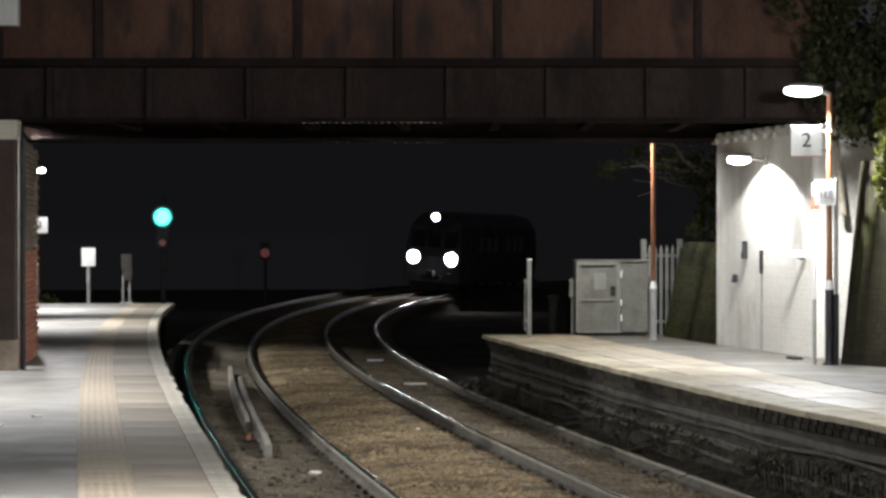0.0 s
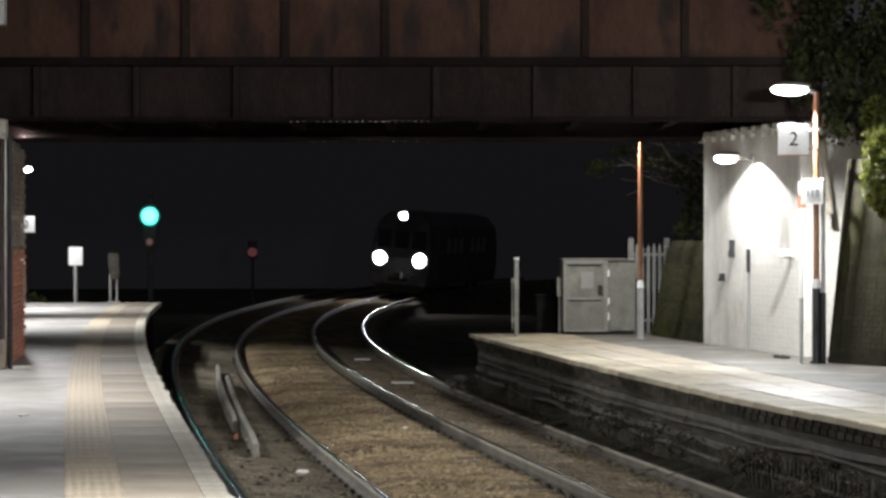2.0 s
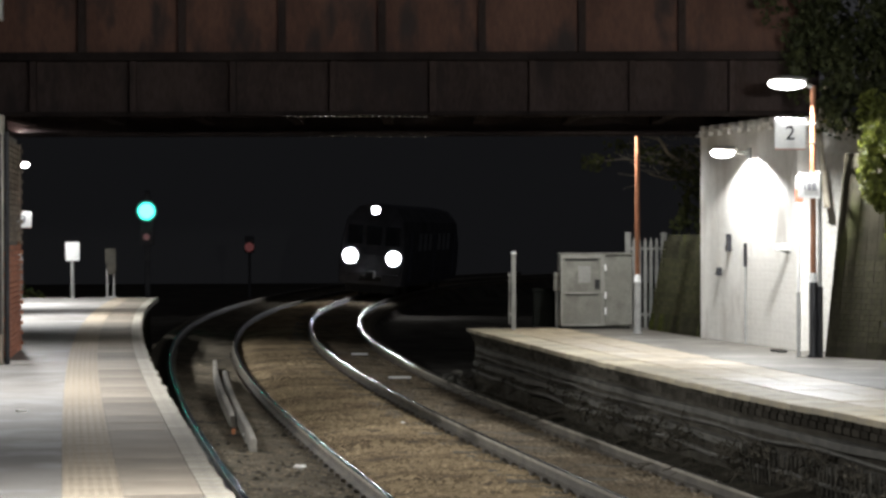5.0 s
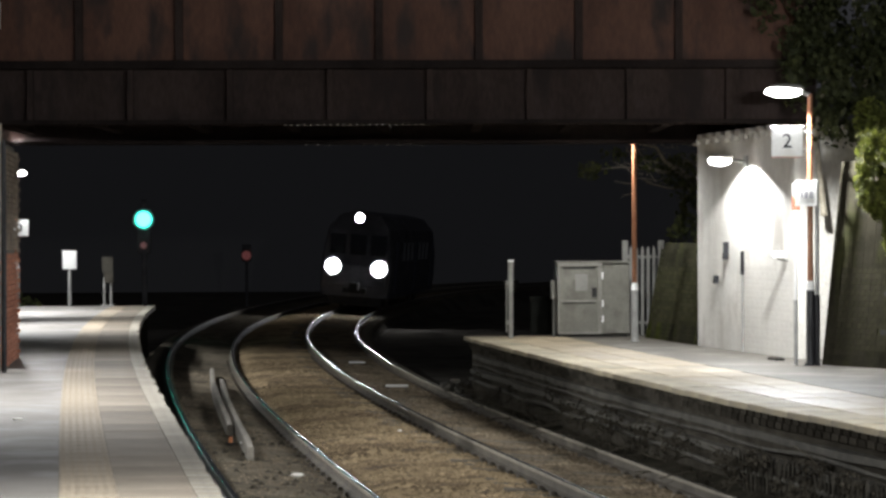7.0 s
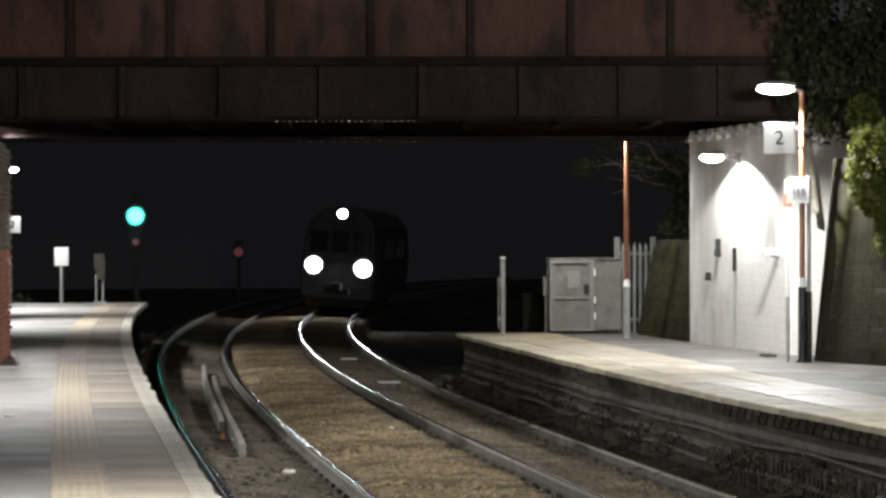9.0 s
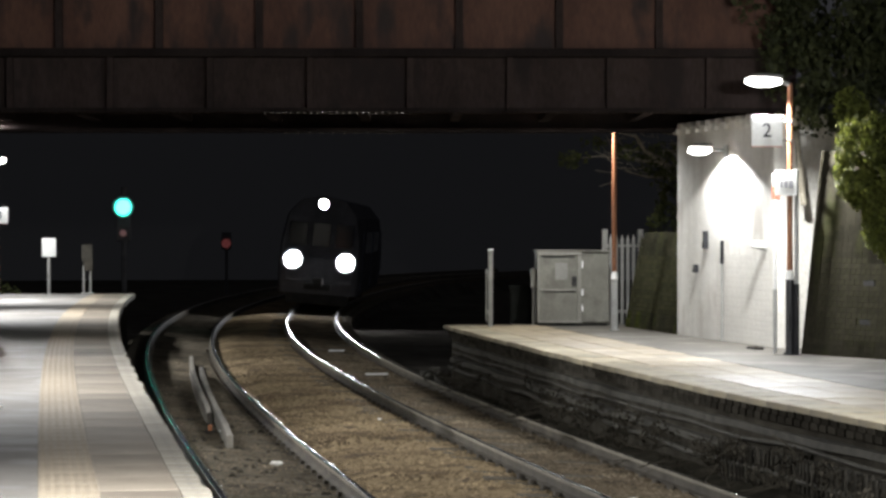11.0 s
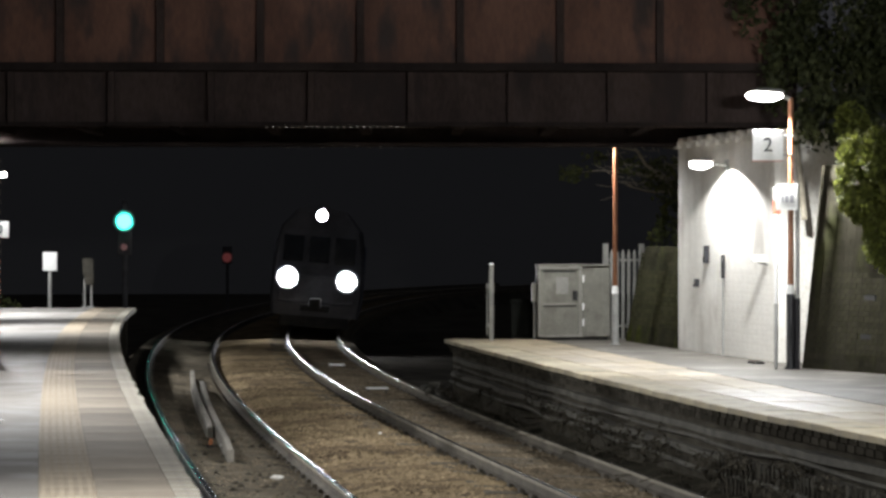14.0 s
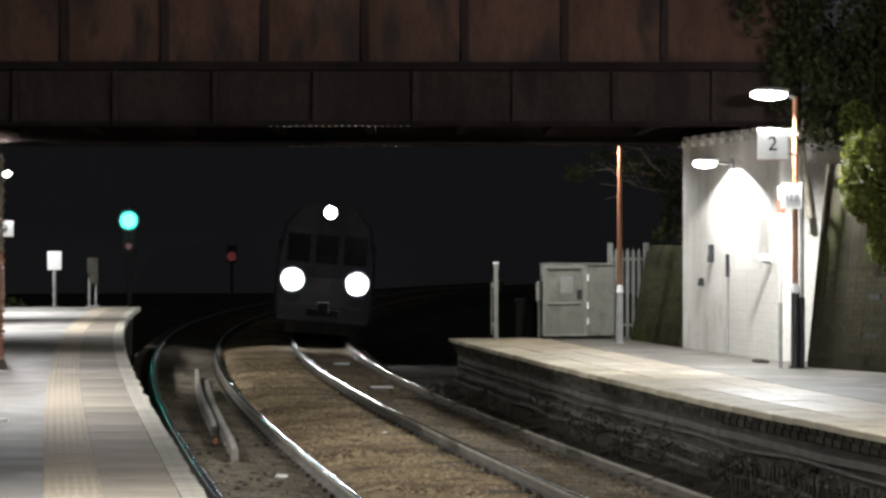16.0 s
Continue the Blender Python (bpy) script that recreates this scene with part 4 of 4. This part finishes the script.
for z, o in ((0.58, 0.10), (0.33, 0.05)):
    ledge = thing("wall_ledge", "projecting weathered stone course on the platform wall", "stone course", group="courses on the wall")
    verts, faces = [], []
    dd = steps(20, 44.6, 0.4)
    for i, d in enumerate(dd):
        e = right_edge(d) + o + 0.07 * noise.noise(Vector((d * 0.9, z, 1)))
        zz = z + 0.02 * noise.noise(Vector((d * 0.7, z * 3, 5)))
        for a, h in ((0.12, -0.05), (0.0, -0.045), (0.0, 0.03), (0.12, 0.05)):
            verts.append((*line(d, e + a)[:2], zz + h))
        if i:
            faces += [((i - 1) * 4 + j, (i - 1) * 4 + (j + 1) % 4, i * 4 + (j + 1) % 4, i * 4 + j) for j in range(4)]
    raw("course", verts, faces, "cable", ledge)
lattice = thing("timber_lattice", "row of weathered timber slats against the platform wall", "fence")
slat = mesh_of("slat", box(B(), (0, 0, 0.2), (0.05, 0.025, 0.42), 0.004), "old_slat")
d = 21.4
while d < 26.6:
    x, y, sl = line(d, right_edge(d) + 0.0)
    piece("slat", slat, lattice, pose(x, y, 0.0 + random.uniform(-0.02, 0.02), random.uniform(-3, 3), random.uniform(-2, 2), 90 - math.degrees(math.atan(sl))))
    d += 0.125
brush = thing("dead_brushwood", "tangle of dead twigs and stems below the platform", "brushwood", kind="stuff")
bm = B()
rng = random.Random(12)
for i in range(200):
    d = rng.uniform(22, 45)
    o = right_edge(d) - rng.uniform(-0.1, 0.42)
    x, y, _ = line(d, o)
    z = level(d) + rng.uniform(-0.12, 0.12) + max(0, (o - right_edge(d) + 0.3)) * rng.uniform(0, 1.1)
    a = Vector((x, y, z))
    pts = [a]
    w = Vector((rng.uniform(-0.3, 0.3), rng.uniform(-0.5, 0.5), rng.uniform(-0.05, 0.16)))
    for _ in range(3):
        w += Vector((rng.uniform(-0.1, 0.1), rng.uniform(-0.1, 0.1), rng.uniform(-0.09, 0.05)))
        pts.append(pts[-1] + w * 0.5)
    r = rng.uniform(0.003, 0.009)
    for k in range(3):
        rod(bm, pts[k], pts[k + 1], r, r * 0.8, 5)
part("tangle", bm, "twig", brush)
cap = thing("orange_marker", "small orange plastic marker by the bar end", "marker", (-2.62, 33.9, level(34) - 0.12))
part("body", box(B(), (0, 0, 0.05), (0.05, 0.05, 0.09), 0.012), "orange", cap)
part("foot", box(B(), (0, 0, 0.01), (0.11, 0.11, 0.02), 0.004), "dark", cap)
dead = thing("dead_weeds", "withered weeds and leaf litter along the platform wall", "weeds", kind="stuff")
rng = random.Random(31)
tufts = []
for i in range(46):
    d = rng.uniform(21.5, 45)
    x, y, _ = line(d, right_edge(d) + rng.uniform(-0.22, 0.12))
    tufts.append((x, y, level(d) + rng.uniform(-0.1, 0.4), rng.uniform(0.10, 0.22), rng.uniform(0.2, 0.6), rng.uniform(0.06, 0.16)))
leaves("litter_leaves", tufts, 4200, 0.042, "twig", dead, 14)
rubble = thing("rubble_heap", "pale broken concrete lumps beside the track", "rubble")
for i in range(9):
    x, y, _ = line(45.6 + random.uniform(-1.0, 1.0), 2.62 + random.uniform(-0.12, 0.22))
    bm = B()
    bmesh.ops.create_icosphere(bm, subdivisions=1, radius=random.uniform(0.06, 0.16))
    for v in bm.verts:
        v.co *= random.uniform(0.7, 1.2)
        v.co.z *= 0.7
    ob = part("lump", bm, "cabinet" if i % 3 == 0 else "cable", rubble)
    ob.matrix_basis = pose(x, y, level(46) - 0.02 + 0.05 * (i % 3), 0, 0, i * 40)

# ---- pieces of walls, pavements and tracks ----
brick_wall(abutment, A0, A1, TOP, BZ - 0.06, "white_brick", parts=(2.0, 4.6, 0.0, 1.35))
brick_wall(abutment, (5.45, 36.65, TOP), (6.6, 36.72, TOP), TOP, BZ - 0.06, "white_brick")
cor = thing("corbel_course", "uneven white-painted bricks under the girder bearing", "brick course")
full = brick_mesh((0.2, 0.12, 0.10), "white_brick")
for i in range(19):
    p = A0 + WAY * (0.12 + i * 0.245) + OUT * 0.05
    piece("brick", full, cor, pose(p.x, p.y, BZ - 0.09 + (0.05 if i % 2 else -0.02), 0, 0, WTURN))
RW = (R1 - R0).normalized()
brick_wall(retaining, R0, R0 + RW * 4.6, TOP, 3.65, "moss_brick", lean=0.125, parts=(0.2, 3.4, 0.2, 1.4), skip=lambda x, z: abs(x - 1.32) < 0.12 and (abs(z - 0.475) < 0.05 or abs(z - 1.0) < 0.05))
SIDE = Vector((RW.y, -RW.x, 0))
# solid dark blocks stand in for the shade inside two weep holes
for z in (0.475, 1.0):
    p = R0 + RW * 1.32 + SIDE * (0.012 - z * 0.125)
    part("weep_hole", box(B(), (0, 0, 0), (0.24, 0.024, 0.085), 0.006, pose(p.x, p.y, TOP + z, 0, 0, math.degrees(math.atan2(RW.y, RW.x)))), "dark", retaining, "dark block painted as the shade in a weep hole")
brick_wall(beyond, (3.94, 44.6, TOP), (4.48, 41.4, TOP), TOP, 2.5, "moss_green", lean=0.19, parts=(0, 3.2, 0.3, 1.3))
brick_wall(house, H0, H1, TOP, TOP + 1.62, "red_brick", parts=(0, 3.3, 0.0, 1.62), joint=0.014)
brick_wall(house, H0, H1, TOP + 1.62, 4.03, "quoin", joint=0.014)
for i in range(41):
    piece("quoin_brick", brick_mesh((0.10, 0.05, 0.06), "red_brick" if i < 21 else "quoin"), house, pose(H0.x + (0.035 if i % 2 else 0.01), H0.y - 0.04, TOP + 0.0375 + i * 0.075, 0, 0, 96))

# bricks below the far platform's edge
header = brick_mesh((0.105, 0.11, 0.07), "brick")
longer = brick_mesh((0.217, 0.11, 0.07), "brick")
for r in range(2):
    d = 22.0 + 0.11 * r
    while d < 45:
        x, y, sl = line(d, right_edge(d) + 0.11 + 0.02 * r)
        piece("brick", longer, far_platform, pose(x, y, TOP - 0.10 - 0.078 * r, 0, 0, 90 - math.degrees(math.atan(sl)) + random.uniform(-1, 1)))
        d += 0.23

# paving of the near platform
slab_strip("edge_stone", -3.269, -3.085, 12.0, 67.4, 0.3, "white_edge", near_platform, thick=0.12, gap=0.0012, lift=0.001, wear=0.045, b=0.001)
slab_strip("paving_slab", -3.813, -3.265, 12.0, 67.4, 0.9, "slab", near_platform, top=TOP - 0.003, gap=0.003, lift=0.002)
tile = B()
box(tile, (0, 0, -0.025), (0.402, 0.398, 0.05), 0.002)
for i in range(6):
    for j in range(6):
        x, y = -0.166 + i * 0.0664, -0.166 + j * 0.0664
        lo = [tile.verts.new((x + 0.0175 * a, y + 0.0175 * b, 0.0)) for a, b in ((-1, -1), (1, -1), (1, 1), (-1, 1))]
        hi = [tile.verts.new((x + 0.011 * a, y + 0.011 * b, 0.0022)) for a, b in ((-1, -1), (1, -1), (1, 1), (-1, 1))]
        tile.faces.new(hi)
        for k in range(4):
            tile.faces.new((lo[k], lo[(k + 1) % 4], hi[(k + 1) % 4], hi[k]))
tile = mesh_of("tactile_tile", tile, "tactile")
d = 12.0
while d < 67.2:
    x, y, sl = line(d, -4.01)
    piece("tactile_tile", tile, near_platform, pose(x, y, TOP + 0.001, 0, 0, -math.degrees(math.atan(sl))))
    d += 0.405 / math.sqrt(1 + sl * sl)
sweep("near_paving", [(-4.22, TOP - 0.055), (-3.1, TOP - 0.055), (-3.1, TOP), (-4.22, TOP)], steps(-8, 11.9, 0.8), "slab", near_platform, up=0)

# paving of the far platform
for lo, hi, length in ((0.0, 0.58, 0.61), (0.585, 1.18, 0.9), (1.185, 1.78, 0.9)):
    slab_strip("paving_slab", lo, hi, 19.0, 45.2, length, "coping" if lo == 0.0 else "pale_slab", far_platform, edge=right_edge, thick=0.065)
verts, faces = [], []
ds = steps(-8, 18.9, 0.8)
for d in ds:
    e = right_edge(d)
    for off, z in ((e, TOP - 0.06), (e, TOP), (e + 1.78, TOP), (e + 1.78, TOP - 0.06)):
        verts.append((*line(d, off)[:2], z))
for i in range(len(ds) - 1):
    for j in range(4):
        k = (j + 1) % 4
        faces.append((i * 4 + j, i * 4 + k, i * 4 + 4 + k, i * 4 + 4 + j))
raw("near_paving", verts, faces, "pale_slab", far_platform)

# sleepers, rail clips and loose ballast
sl_mesh = mesh_of("sleeper", box(B(), (0, 0, -0.1), (2.5, 0.26, 0.2), 0.02), "sleeper")
for k, track in enumerate(tracks):
    clips = B()
    d = 12.0
    while d < 118:
        off = (-TRACK, TRACK)[k]
        x, y, sl = line(d, off)
        turn = -math.degrees(math.atan(sl))
        tip = math.degrees(math.atan(CANT[k] / 0.75))
        piece("sleeper", sl_mesh, track, pose(x, y, level(d) - (0.171, 0.170)[k], 0, tip, turn))
        if d < 62:
            m = pose(x, y, level(d), 0, tip, turn)
            for r in (-0.75, 0.75):
                for s_ in (-0.10, 0.10):
                    box(clips, (r + s_, 0, -0.15), (0.05, 0.11, 0.05), 0, m)
        d += 0.65
    tagged(part("rail_clips", clips, "rust", track, "rusty rail clips"), kind="stuff")


def loose_stones(count, lo, hi, d0, d1, seed, rmin, rmax):
    g = np.random.RandomState(seed)
    base = np.array([(0, 0, 1), (0.9, 0, 0.1), (0.28, 0.86, 0.0), (-0.75, 0.5, 0.1), (-0.7, -0.55, 0.05), (0.3, -0.85, 0.1)])
    tri = np.array([(0, 1, 2), (0, 2, 3), (0, 3, 4), (0, 4, 5), (0, 5, 1)])
    verts, faces = [], []
    for i in range(count):
        d = d0 + (d1 - d0) * g.rand() ** 1.5
        o = g.uniform(lo, hi)
        if min(abs(o - r[0]) for r in RAILS) < 0.09:
            continue
        x, y, _ = line(d, o)
        p = Vector((x, y, 0))
        amp = 0.35 if o < RAILS[1][0] else 1.0
        z = level(d) + bed(o) + amp * (0.035 * noise.noise(p * 1.1) + 0.014 * noise.noise(p * 4.3))
        r = g.uniform(rmin, rmax)
        a = g.rand() * 6.28
        c, s_ = math.cos(a), math.sin(a)
        q = base * g.uniform(0.7, 1.3, (6, 3)) * r
        b = len(verts)
        for vx, vy, vz in q:
            verts.append((x + c * vx - s_ * vy, y + s_ * vx + c * vy, z - 0.004 + vz * 0.7))
        faces += [tuple(t + b) for t in tri]
    return verts, faces


v, f = loose_stones(17000, RAILS[1][0] + 0.05, RAILS[2][0], 14, 60, 1, 0.014, 0.04)
tagged(raw("loose_ballast", v, f, "stone"), "loose brown ballast stones between the tracks", "ballast", kind="stuff")
v, f = loose_stones(11000, RAILS[2][0], 2.46, 14, 60, 3, 0.015, 0.036)
tagged(raw("track_ballast", v, f, "dull_stone"), "dull grey-brown ballast stones between the rails", "ballast", kind="stuff")
v, f = loose_stones(12000, -2.9, RAILS[1][0], 14, 55, 2, 0.010, 0.028)
tagged(raw("fine_ballast", v, f, "dull_stone"), "fine grey muddy gravel in the near track", "gravel", kind="stuff")
v, f = loose_stones(90, RAILS[0][0] + 0.15, RAILS[1][0] - 0.1, 20, 36, 9, 0.03, 0.06)
tagged(raw("dirt_clods", v, f, "bank"), "dark clods of dirt lying in the near track", "dirt", kind="stuff")


def motions():
    rows = []
    for i in range(0, 17):
        d = 116.9 - 2.93 * i - 0.003 * i * i
        x, y, _ = line(d, TRACK)
        x2, y2, _ = line(d + 14, TRACK)
        rows.append((i, pose(x, y, level(d), 0, 4.6, -math.degrees(math.atan2(x2 - x, y2 - y)))))
    walk(the_train, rows)


motions()
